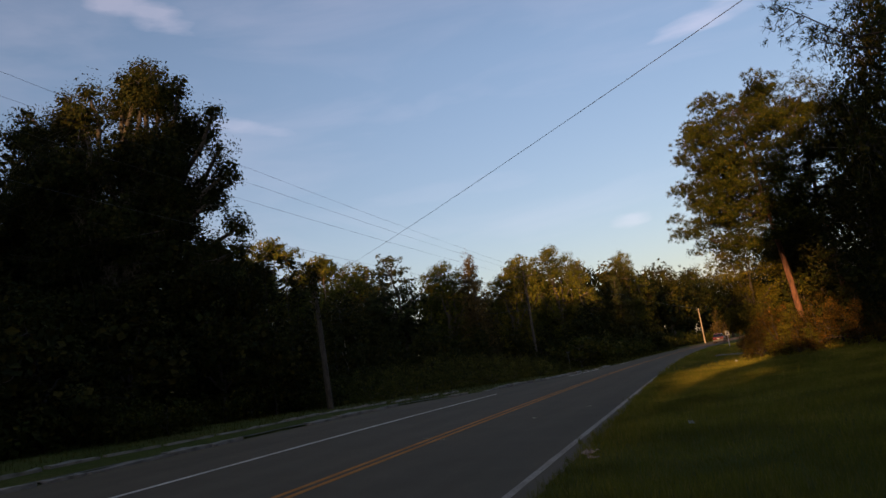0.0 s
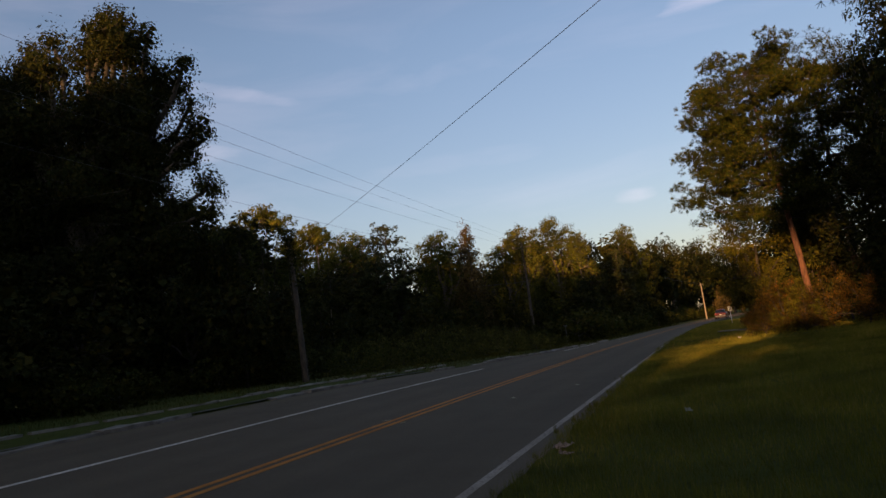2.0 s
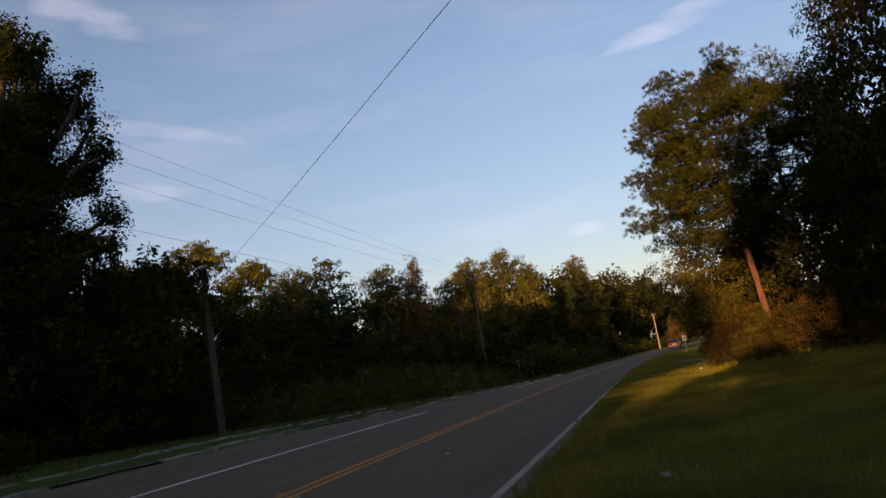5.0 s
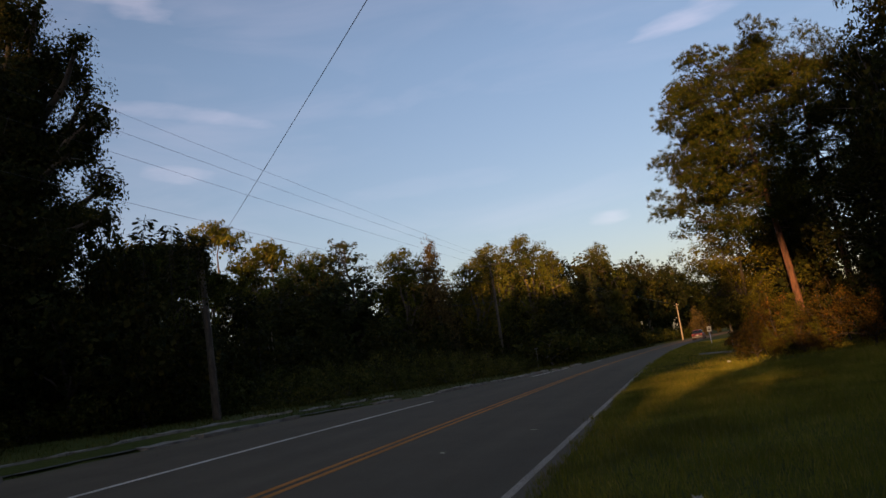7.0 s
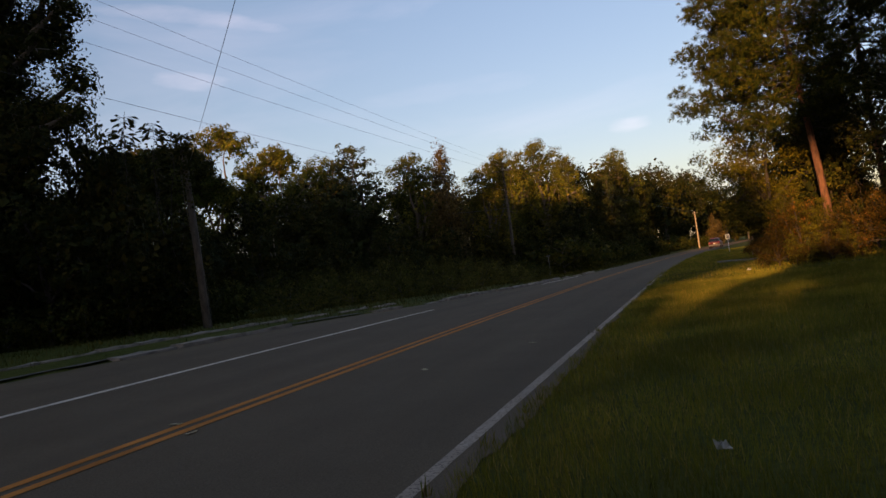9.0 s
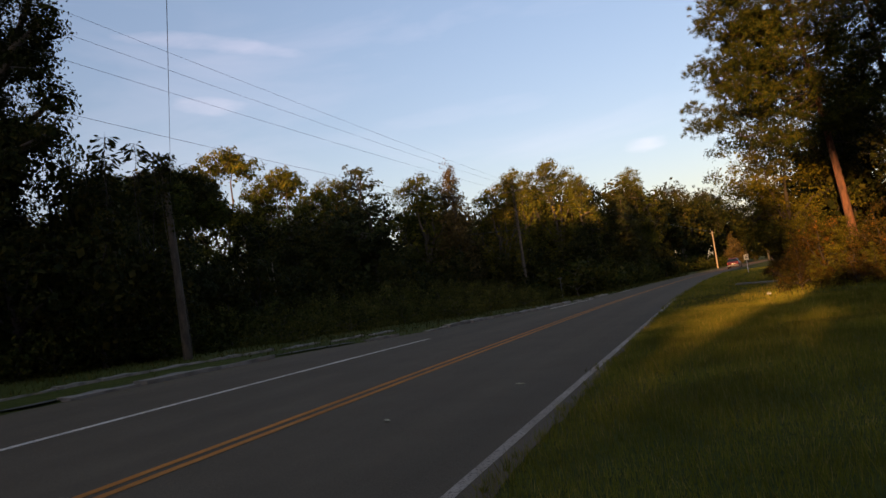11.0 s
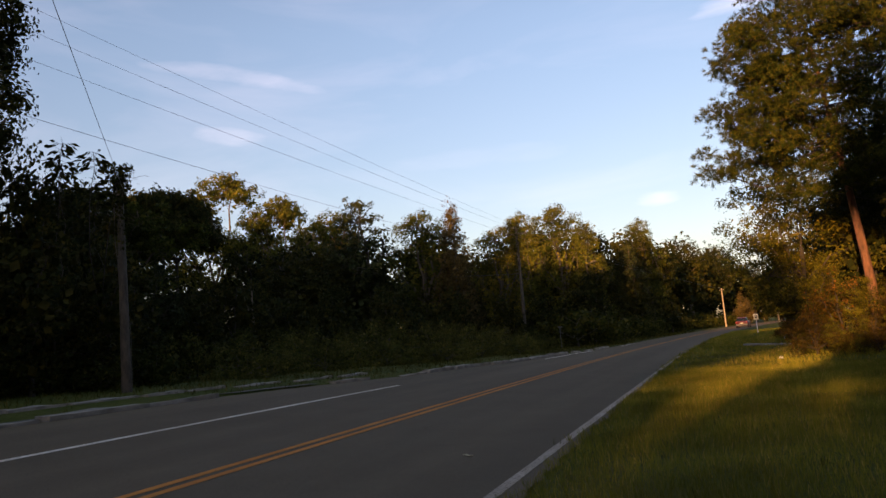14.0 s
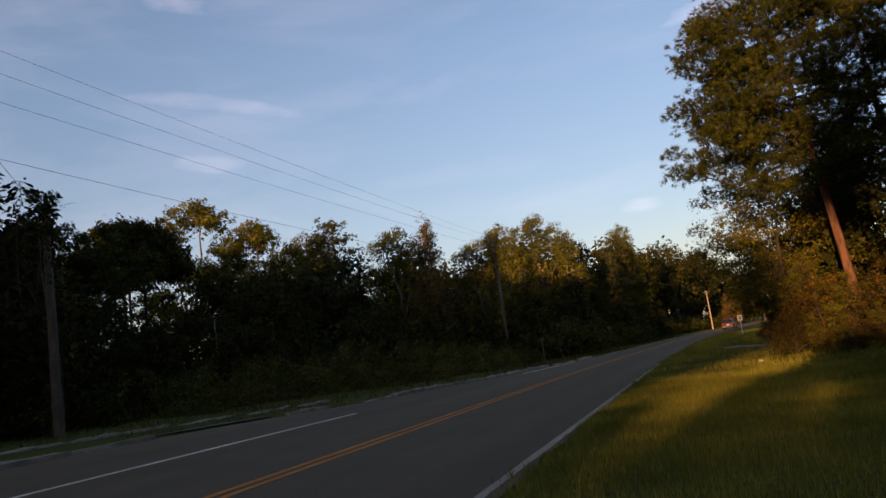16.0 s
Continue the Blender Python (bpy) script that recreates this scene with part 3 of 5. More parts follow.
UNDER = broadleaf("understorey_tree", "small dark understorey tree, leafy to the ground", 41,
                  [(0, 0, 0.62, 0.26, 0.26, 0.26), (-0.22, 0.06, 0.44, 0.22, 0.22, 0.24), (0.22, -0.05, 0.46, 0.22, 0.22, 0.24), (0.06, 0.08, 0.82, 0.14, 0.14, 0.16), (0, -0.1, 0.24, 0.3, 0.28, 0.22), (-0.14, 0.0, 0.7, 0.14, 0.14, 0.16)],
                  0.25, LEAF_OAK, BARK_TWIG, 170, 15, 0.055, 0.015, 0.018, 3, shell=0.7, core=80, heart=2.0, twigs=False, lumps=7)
MOUND = broadleaf("vine_mound", "low mound of shrubs smothered in green creeper", 42,
                  [(0, 0, 0.52, 0.75, 0.7, 0.46), (-0.75, 0.2, 0.40, 0.6, 0.55, 0.40), (0.8, -0.15, 0.42, 0.62, 0.55, 0.40), (0.15, -0.6, 0.32, 0.6, 0.45, 0.34), (-0.3, 0.3, 0.8, 0.3, 0.3, 0.2), (0.45, 0.1, 0.78, 0.26, 0.26, 0.2)],
                  0.15, LEAF_CREEPER, BARK, 280, 19, 0.08, 0.020, 0.02, 2, shell=0.8, core=50, heart=2.0, twigs=False, lumps=7)
BUSH = broadleaf("bush", "dense rounded bush with small leaves", 27,
                 [(0, 0, 0.5, 0.34, 0.34, 0.36), (-0.42, 0.1, 0.38, 0.26, 0.26, 0.30), (0.42, -0.1, 0.32, 0.28, 0.26, 0.28), (0.1, -0.38, 0.26, 0.32, 0.26, 0.24), (0.12, 0.1, 0.86, 0.14, 0.14, 0.16), (-0.25, 0.0, 0.72, 0.16, 0.16, 0.18), (0.34, 0.1, 0.64, 0.16, 0.16, 0.14), (-0.6, -0.1, 0.2, 0.2, 0.2, 0.18)],
                 0.15, LEAF_RUSSET, BARK_TWIG, 280, 24, 0.072, 0.0125, 0.02, 6, shell=0.5, core=70, heart=1.4, lumps=6)
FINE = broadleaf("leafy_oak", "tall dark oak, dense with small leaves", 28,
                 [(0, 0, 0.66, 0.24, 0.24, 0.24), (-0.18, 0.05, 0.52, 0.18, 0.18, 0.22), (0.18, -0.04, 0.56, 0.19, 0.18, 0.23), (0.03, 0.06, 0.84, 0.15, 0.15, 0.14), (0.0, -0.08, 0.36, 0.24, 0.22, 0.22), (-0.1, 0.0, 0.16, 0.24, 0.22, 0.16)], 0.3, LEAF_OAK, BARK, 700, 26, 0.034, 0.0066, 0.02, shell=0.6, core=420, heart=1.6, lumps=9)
FEATHER = broadleaf("young_tree", "young golden-green tree with fine feathery foliage", 26,
                    [(0, 0, 0.62, 0.24, 0.24, 0.24), (-0.2, 0.05, 0.56, 0.17, 0.16, 0.16), (0.2, -0.04, 0.46, 0.18, 0.18, 0.18), (0.03, 0.06, 0.86, 0.12, 0.12, 0.12), (-0.2, -0.08, 0.34, 0.2, 0.2, 0.12), (0.1, 0.0, 0.2, 0.24, 0.22, 0.16), (-0.16, 0.06, 0.74, 0.13, 0.12, 0.11)],
                    0.3, LEAF_FEATHER, BARK_TWIG, 760, 32, 0.032, 0.0054, 0.010, shell=0.45, core=220, heart=1.5, lumps=9)
HIGH = broadleaf("high_crowned_tree", "tall bare-stemmed tree with a thin high crown", 25,
                 [(0, 0, 0.86, 0.17, 0.17, 0.11), (-0.2, 0.03, 0.76, 0.13, 0.13, 0.11), (0.2, 0, 0.81, 0.14, 0.14, 0.12), (0.08, -0.14, 0.70, 0.11, 0.11, 0.08), (-0.06, 0.12, 0.66, 0.09, 0.09, 0.07)], 0.6, LEAF_OAK, BARK_TWIG, 420, 24, 0.036, 0.011, 0.012, shell=0.5, core=150, heart=1.8, lumps=9)
FAR = broadleaf("forest_oak", "dark oak of the deeper wood", 29,
                [(0, 0, 0.62, 0.26, 0.26, 0.25), (-0.18, 0.05, 0.46, 0.2, 0.2, 0.24), (0.18, -0.04, 0.48, 0.2, 0.2, 0.24), (0.03, 0.1, 0.82, 0.16, 0.16, 0.17), (0, 0, 0.22, 0.26, 0.26, 0.2)], 0.3, LEAF_OAK, BARK, 140, 14, 0.075, 0.022, 0.022, 2, core=80, heart=2.1, twigs=False)
KINDS = dict(o=OAK, g=GUM, p=OPEN, r=RUST, c=CEDAR, d=DOME, s=SHRUB, b=BUSH, f=FINE, w=FAR, y=FEATHER, h=HIGH, u=UNDER, m=MOUND)
placed = set()
plant_rng = np.random.default_rng(99)


def plant(kind, x, y, high, wide=1.0, turn=None, group="", label="", sink=0.0):
    """Stands a tree of that kind on the ground; the first of each kind is the original."""
    src = KINDS[kind]
    a = plant_rng.uniform(0, 360) if turn is None else turn
    m = pose(x, y, land(x, y) - sink, 0, 0, a)
    if kind not in placed:
        placed.add(kind)
        ob = src
        ob.matrix_basis = m
    else:
        ob = copy_thing(src, m)
    ob.scale = (high * wide, high * wide, high)
    return tagged(ob, label, group=group)


# the tree line across the road, tree by tree
for row in (("h", -52, 66, 18.0, 1.1), ("p", -45.5, 68, 19.6, 1.0), ("p", -39.5, 69, 16.5, 0.9), ("d", -44.8, 86, 18.8, 1.05), ("c", -29.6, 68, 14.8, 1.25),
            ("g", -24.8, 70, 12.9, 1.1), ("r", -21.6, 69, 13.9, 0.95), ("g", -19.6, 76, 11.6, 1.1), ("g", -21.8, 93, 15.7, 0.9), ("g", -17.8, 94, 16.2, 1.0), ("c", -32.6, 71, 12.6, 0.9)):
    plant(*row, group="trees along the far roadside")
for row in (("g", -14.6, 95, 13.9, 1.0), ("o", -18.5, 120, 16.0, 0.9), ("g", -10.6, 117, 16.6, 0.9), ("o", -6.2, 152, 18.8, 1.0), ("d", -1.0, 188, 19.0, 1.0),
            ("o", -3.8, 172, 18.5, 1.0), ("o", 6, 200, 15.0, 1.0), ("o", -13, 84, 8.0, 1.2), ("o", -23.5, 82, 11.0, 1.2), ("c", -11.5, 108, 12.5, 1.1), ("o", -15.6, 104, 14.4, 0.9), ("o", -10.4, 121, 15.0, 1.0), ("o", -12.6, 113, 15.0, 0.8)):
    plant(*row, group="trees along the far roadside")
for row in (("o", -33.5, 66, 11.2, 1.2), ("o", -37.5, 62, 10.5, 1.2), ("o", -27, 74, 10.5, 1.3), ("g", -44, 76, 14.0, 1.2), ("o", -57, 58, 14.0, 1.2),
            ("o", -34, 50, 6.0, 1.2), ("o", -28.5, 44, 5.0, 1.2), ("p", -28.3, 38.0, 9.8, 1.25), ("o", -32.0, 40, 10.6, 0.9), ("c", -22.6, 35.5, 5.2, 1.0), ("h", -38.6, 53, 14.4, 0.75), ("h", -41, 57, 14.8, 0.9), ("u", -33.5, 51, 6.2, 0.9), ("u", -37.5, 52, 6.2, 1.2), ("u", -41, 56, 6.4, 1.2), ("o", -44, 48, 11.5, 1.1), ("o", -29, 56, 9.0, 1.3)):
    plant(*row, group="trees behind the utility pole")

for row in (("w", -13, 128, 17, 1.1), ("w", -16, 140, 17, 1.2), ("w", -9.5, 140, 15, 1.0), ("w", -13, 160, 17, 1.2), ("w", -27, 110, 17, 1.2), ("w", -36, 104, 17, 1.2), ("w", -6, 170, 15, 1.2),
            ("w", 2, 196, 15, 1.2), ("w", 12, 205, 16, 1.3), ("g", 17, 190, 13, 1.2), ("w", 22, 198, 16, 1.3), ("w", -14, 184, 17, 1.3), ("g", 10, 186, 9, 1.2), ("w", 30, 190, 16, 1.3), ("r", 2.3, 166, 7.2, 1.2), ("r", 3.6, 172, 6.0, 1.3), ("w", 1, 183, 8, 1.3), ("w", -4, 180, 9, 1.2), ("w", 4, 215, 12, 1.3), ("w", 9, 222, 12, 1.3), ("w", 15, 228, 12, 1.3), ("w", 8, 209, 7, 1.4), ("w", 3, 204, 7, 1.4), ("w", 13, 217, 7, 1.4), ("w", 22, 236, 12, 1.3)):
    plant(*row, group="trees round the far bend")
for row in (("w", -70, 64, 18, 1.3), ("w", -66, 46, 18, 1.3), ("w", -45, 90, 15, 1.3), ("w", -32, 88, 13, 1.3), ("w", -24, 118, 17, 1.3), ("w", -56, 40, 16, 1.2), ("w", -48, 34, 17, 1.2), ("w", -20, 100, 12, 1.3), ("w", -35, 78, 11, 1.3)):
    plant(*row, group="deeper wood across the road")
shrub_far = np.random.default_rng(8)
for i in range(26):
    y = 76 + i * 4.2
    plant("s", EDGE + bend(y) - 6.8 - shrub_far.uniform(3.6, 6.5), y, shrub_far.uniform(3.0, 4.8), 1.25, group="shrubs round the far bend", sink=0.1)

# creeper-covered mounds, shrubs and small trees in front of the wood
shrub_rng = np.random.default_rng(7)
for row in ((-15.6, 33.5, 1.1, 1.1), (-17.6, 35.0, 1.7, 1.0), (-20.2, 37.0, 2.2, 1.0), (-16.4, 38.6, 1.5, 1.1), (-18.8, 41.0, 2.3, 1.0), (-21.8, 42.5, 2.6, 1.0), (-16.0, 43.6, 1.7, 1.1), (-17.6, 46.2, 2.7, 0.9),
            (-14.6, 48.0, 1.5, 1.1), (-16.6, 50.8, 2.5, 0.9), (-20.2, 48.6, 2.8, 0.9), (-14.4, 53.4, 1.7, 1.1), (-17.0, 55.5, 2.4, 1.0), (-13.6, 58.6, 1.4, 1.1), (-16.2, 61.0, 2.2, 1.0), (-19.5, 58.5, 2.8, 0.9),
            (-13.8, 65.0, 1.3, 1.2), (-15.8, 68.6, 1.9, 1.0), (-18.6, 65.5, 2.6, 0.9), (-22.6, 36.0, 2.6, 0.9), (-24.4, 41.0, 3.0, 0.9)):
    plant("m", *row, group="creeper mounds along the far roadside", sink=0.15)
for row in ((-25, 11, 3.2), (-27, 15, 3.4), (-28, 19, 3.4), (-22, 16, 2.8), (-23, 22, 3.0), (-29, 24, 3.6), (-21.5, 12, 2.6), (-33, 20, 3.6), (-36, 26, 3.8), (-31, 13, 3.4),
            (-24.5, 27.2, 2.8), (-30, 33.2, 3.2), (-33.5, 37, 3.3), (-37, 40, 3.5), (-31, 41.5, 2.8), (-34, 44, 3.0), (-37, 47, 3.0), (-40.5, 51.5, 3.2), (-43.5, 54.5, 3.2)):
    plant("s", *row, 1.3, group="shrubs under the big tree", label="dark shrub filling the wood's floor under the big tree", sink=0.2)
for i in range(16):
    y = 5 + i * 1.75
    plant("s", EDGE + kerb_line(y) - shrub_rng.uniform(4.4, 7.5), y, shrub_rng.uniform(1.2, 2.2), shrub_rng.uniform(0.9, 1.3), group="shrubs along the far roadside", sink=0.1)
for i in range(9):
    y = 70 + i * 3.2
    plant("s", EDGE + bend(y) + kerb_line(y) - shrub_rng.uniform(5.0, 8.5), y, shrub_rng.uniform(1.4, 2.6), shrub_rng.uniform(0.9, 1.3), group="shrubs along the far roadside", sink=0.1)
for i in range(30):
    y = 15 + i * 3.2
    x = EDGE + bend(y) + kerb_line(y) - shrub_rng.uniform(11, 17)
    plant("u", x, y, shrub_rng.uniform(3.4, 5.4), shrub_rng.uniform(0.8, 1.1), group="understorey trees along the far wood", sink=0.1)
for row in ((-24, 33, 4.4), (-27, 35, 5.2), (-30.5, 36, 5.6), (-25, 40, 5.0), (-33.5, 34, 6.0), (-28, 30.5, 5.4), (-22.5, 45, 4.4), (-26.5, 48, 5.4), (-32, 45, 5.6), (-23.0, 58, 5.6), (-20.5, 63, 5.2), (-25.5, 64, 6.4), (-27.5, 57, 6.4), (-21.5, 68, 6.0), (-24.5, 72, 7.0), (-30.5, 60, 7.0),
            (-18.5, 72, 5.4), (-17.5, 78, 5.6), (-19.0, 88, 6.4), (-34.5, 58, 6.5), (-15.0, 84, 5.6), (-14.0, 91, 6.0), (-12.5, 99, 6.0), (-11.0, 106, 6.4), (-9.6, 113, 6.4), (-8.0, 120, 6.4), (-14.8, 97, 6.4), (-13.0, 109, 7.0), (-23.5, 52, 5.6), (-29, 51, 6.0), (-21.0, 54, 4.8), (-19.6, 31.0, 4.6), (-22.5, 29.5, 5.4), (-17.6, 28.4, 4.4)):
    plant("u", *row, 1.0, group="understorey trees along the far wood", sink=0.1)

# the big near tree on the far side
BIG_FOOT, BIG_HIGH = (-24.8, 25.5), 16.5
BIG_MASSES = [  # leaf masses in metres: x, y, height, radius
    (-22.4, 25.8, 16.6, 1.45), (-20.9, 25.2, 15.7, 1.5), (-24.1, 26.2, 16.5, 1.4), (-25.6, 25.0, 15.8, 1.6), (-27.4, 26.0, 16.2, 1.5), (-29.4, 25.4, 15.8, 1.7), (-20.2, 26.6, 14.0, 1.4),
    (-20.8, 25.0, 12.4, 1.6), (-20.0, 26.8, 10.9, 1.5), (-20.4, 25.2, 9.2, 1.4), (-19.5, 26.2, 7.6, 1.3), (-19.2, 25.0, 6.2, 1.5), (-23.2, 26.0, 13.2, 2.8), (-26.6, 25.0, 12.8, 2.9),
    (-23.4, 25.4, 9.6, 3.0), (-27.2, 26.0, 9.0, 3.2), (-21.6, 25.4, 5.6, 2.6), (-25.0, 24.6, 5.0, 3.3), (-20.6, 25.6, 3.0, 2.4), (-29.6, 25.6, 6.2, 3.0), (-30.0, 26.0, 11.8, 2.9), (-21.4, 25.8, 10.9, 2.1), (-21.2, 26.0, 13.6, 1.8), (-21.0, 25.5, 7.6, 2.0)]
BIG_SPRAYS = [(-18.7, 26.0, 14.4, 0.55), (-18.5, 26.4, 11.5, 0.7), (-18.0, 26.0, 8.5, 0.65), (-17.7, 25.6, 7.3, 0.55), (-22.6, 25.8, 17.8, 0.5), (-21.4, 25.3, 17.1, 0.5), (-23.8, 26.0, 17.7, 0.45),
              (-27.3, 25.8, 17.5, 0.5), (-19.7, 25.2, 16.0, 0.55), (-18.9, 26.6, 12.9, 0.5), (-25.2, 25.2, 17.2, 0.45), (-18.8, 25.4, 9.9, 0.5), (-29.2, 25.2, 17.2, 0.5)]
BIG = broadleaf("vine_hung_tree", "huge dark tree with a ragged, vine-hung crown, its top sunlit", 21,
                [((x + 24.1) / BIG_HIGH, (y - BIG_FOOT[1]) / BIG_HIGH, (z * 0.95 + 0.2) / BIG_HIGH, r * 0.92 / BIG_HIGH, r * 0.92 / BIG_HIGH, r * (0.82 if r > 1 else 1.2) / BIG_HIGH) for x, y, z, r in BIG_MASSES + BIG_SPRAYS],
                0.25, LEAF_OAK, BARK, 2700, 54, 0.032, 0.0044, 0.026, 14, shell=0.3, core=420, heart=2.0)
BIG.matrix_basis = pose(*BIG_FOOT, land(*BIG_FOOT), 0, 0, 0)
BIG.scale = (BIG_HIGH, BIG_HIGH, BIG_HIGH)
for row in (("o", -33, 27, 17.5, 1.0), ("g", -37, 33, 19.0, 1.0), ("w", -41, 24, 19, 1.1), ("o", -30, 16, 17, 1.1), ("w", -27, 6, 17, 1.1), ("w", -22, -4, 15, 1.1), ("u", -19.5, 20, 5, 1.2), ("u", -18.6, 24, 4.9, 1.1), ("u", -17.4, 25.8, 4.8, 0.9), ("u", -19.0, 16, 5, 1.2), ("u", -20.0, 11, 5.5, 1.2), ("u", -19.8, 27.4, 7.2, 0.6), ("u", -21.4, 29, 8.2, 0.65), ("u", -23.8, 32, 8.8, 0.7), ("u", -25.2, 34.5, 9.4, 0.7), ("u", -23, 19, 6.5, 1.2), ("u", -24, 14, 6.5, 1.2), ("u", -25, 9, 7.0, 1.2), ("u", -27, 21, 7.0, 1.2)):
    plant(*row, group="wood beside the big tree")

# ---------------------------------------------------------------- the wood on the near side
HERO = pine("pine_tree", "tall leaning pine with sunlit orange bark", 31, 14.9, (-1.2, 1.5), 0.54, 4.0, whorls=18, tufts=6.2, needles=18, girth=0.20, fluff=1.15,
            extra=((0.53, 182, 5.2, -0.4), (0.57, 170, 4.5, -0.1), (0.63, 188, 4.3, 0.2), (0.7, 178, 4.2, 0.3), (0.55, 200, 4.5, -0.5), (0.78, 172, 3.8, 0.3), (0.85, 182, 3.2, 0.4), (0.91, 190, 2.6, 0.3), (0.66, 205, 3.8, 0.1), (0.74, 215, 3.7, 0.2), (0.88, 215, 3.0, 0.2),
                   (0.58, 225, 4.2, -0.3), (0.66, 262, 3.8, 0.3), (0.7, 300, 3.8, 0), (0.76, 250, 3.8, 0.2), (0.82, 275, 3.6, 0.3), (0.9, 265, 3.2, 0.2),
                   (0.53, 285, 2.2, 0), (0.57, 270, 2.6, 0.1), (0.62, 330, 4.2, 0.2), (0.58, 20, 4.0, -0.2), (0.72, 0, 4.4, 0.3), (0.82, 340, 4.6, 0.3), (0.9, 10, 4.2, 0.2), (0.47, 262, 1.7, -0.2), (0.44, 285, 1.2, 0.1), (0.50, 240, 2.0, -0.3),
                   (0.46, 200, 2.6, -0.3), (0.43, 235, 2.0, -0.2), (0.49, 160, 3.2, -0.3), (0.45, 320, 2.6, 0.0), (0.41, 20, 2.4, 0.0), (0.48, 300, 2.8, 0.0), (0.44, 180, 2.4, -0.4)))
HERO.matrix_basis = pose(5.2, 45.2, land(5.2, 45.2), 0, 0, 0)
SIDE = pine("pine_tree", "tall pine standing deeper in the wood", 33, 15.5, (0.5, 1.2), 0.45, 4.0, whorls=18, tufts=2.2, needles=9,
            extra=((0.60, 176, 5.4, 0.2), (0.64, 186, 5.0, 0.3), (0.57, 165, 4.8, 0.1), (0.68, 192, 4.6, 0.5)))
SIDE.matrix_basis = pose(9.0, 21, land(9.0, 21), 0, 0, 0)
copy_thing(SIDE, pose(8.1, 47.6, land(8.1, 47.6), 0, 0, 170))
for row in (("y", 3.1, 48.5, 9.2, 1.1, 20), ("f", 6.6, 52, 10.5, 0.75), ("u", 6.0, 49, 6.4, 0.9), ("y", 2.8, 50.5, 6.4, 1.0), ("f", 11.7, 40.5, 19.5, 0.64), ("f", 14, 37, 16.0, 1.0), ("f", 8.8, 42, 9.5, 1.1), ("f", 10.2, 46.5, 16.0, 0.7), ("f", 12, 31, 12, 1.1), ("f", 18, 30, 17, 1.1)):
    plant(*row, group="wood on the near side")
for row in (("w", 16, 52, 16, 1.1), ("o", 8.2, 60, 12, 1.1), ("o", 7.5, 75, 11, 1.0), ("g", 9.5, 90, 11, 1.0), ("o", 13, 105, 13, 1.1), ("f", 14, 22, 15, 1.1), ("w", 15, 12, 15, 1.1), ("w", 17, 2, 16, 1.1), ("g", 9, 125, 9, 1.0)):
    plant(*row, group="wood on the near side")
for row in ((2.3, 40.0, 1.9), (3.4, 41.6, 3.2), (5.3, 40.2, 2.9), (6.6, 39.0, 3.0), (7.9, 36.2, 2.3), (7.2, 46.5, 4.0), (4.0, 38.9, 1.3)):
    plant("b", row[0], row[1], row[2], 0.9, group="bushes along the near wood", label="ragged russet bush catching warm light at the wood's edge", sink=0.1)
for row in ((4.3, 41.2, 2.7), (2.9, 42.6, 3.4), (2.9, 39.6, 1.3), (3.6, 39.2, 1.2), (1.9, 40.4, 1.2), (4.7, 39.2, 1.5)):
    plant("y", row[0], row[1], row[2], 1.0, group="saplings along the near wood", label="feathery golden-green sapling among the bushes")
for row in ((7.8, 40.5, 4.8), (8.8, 37.0, 5.0), (10.2, 33.5, 4.8), (8.8, 33.4, 3.0), (9.8, 30, 3.2), (10.8, 26.5, 3.6), (12, 22.5, 4.0), (9.4, 47.5, 5.0), (11.2, 49, 5.2), (7.6, 53, 4.8)):
    plant("u", row[0], row[1], row[2], 1.1, group="understorey along the near wood", label="dark leafy understorey tree at the edge of the near wood", sink=0.1)
for row in ((3.4, 52, 2.6), (4.6, 60, 3.0), (5.4, 68, 3.0), (6.4, 76, 3.2), (8.4, 96, 3.4), (2.7, 57, 1.6)):
    plant("b", row[0], row[1], row[2], 0.85, group="bushes along the near wood", label="bush at the wood's edge farther along the road", sink=0.1)

# unseen woods added behind the camera, which shade the road and shape the low sun
for row in (("w", -24, -22, 20, 1.2), ("w", -33, -20, 23, 1.2), ("w", -44, -18, 25, 1.2), ("w", -20, -42, 25, 1.2), ("w", -30, -46, 23, 1.2), ("w", -40, -44, 26, 1.2), ("w", -54, -26, 27, 1.2), ("w", -20, -62, 25, 1.2), ("w", -28, -66, 26, 1.2), ("w", -36, -8, 20, 1.2), ("w", -48, -4, 24, 1.2), ("w", -28, -30, 22.5, 1.2), ("w", -38, -30, 26, 1.2), ("w", -22, -12, 16.5, 1.1), ("w", -48, -42, 28, 1.2), ("w", -25, -54, 27, 1.2), ("w", -35, -58, 28, 1.2), ("w", -60, -14, 27, 1.2), ("w", -24, 4, 14.5, 1.1), ("w", -33, 8, 17, 1.1), ("c", -24.3, -22, 31, 0.34), ("c", -25.8, -35, 33, 0.34), ("c", -24.0, -16, 29, 0.32), ("c", -25.6, -29, 32, 0.34)):
    plant(*row, group="wood behind, across the road")
# unseen trees set across the straight roadway; their tops draw the verge's shadow edge
for row in (("w", -9.5, -64, 12.8, 1.2), ("c", -7.4, -67, 13.2, 1.5), ("w", -12.5, -64, 13.6, 1.2), ("w", -15.8, -58, 15, 1.1), ("c", -10.4, -61, 13.2, 1.5), ("c", -13.5, -66, 13.0, 1.5), ("c", -9.0, -72, 13.8, 1.6), ("c", -8.4, -64, 12.8, 1.5),
            ("w", -11.2, -70, 14.0, 1.3), ("c", -12.0, -58, 11.8, 1.4), ("h", -13.4, -64, 21.5, 0.55), ("h", -15.4, -63, 21, 0.6)):
    plant(*row, group="wood behind, where the road bends")
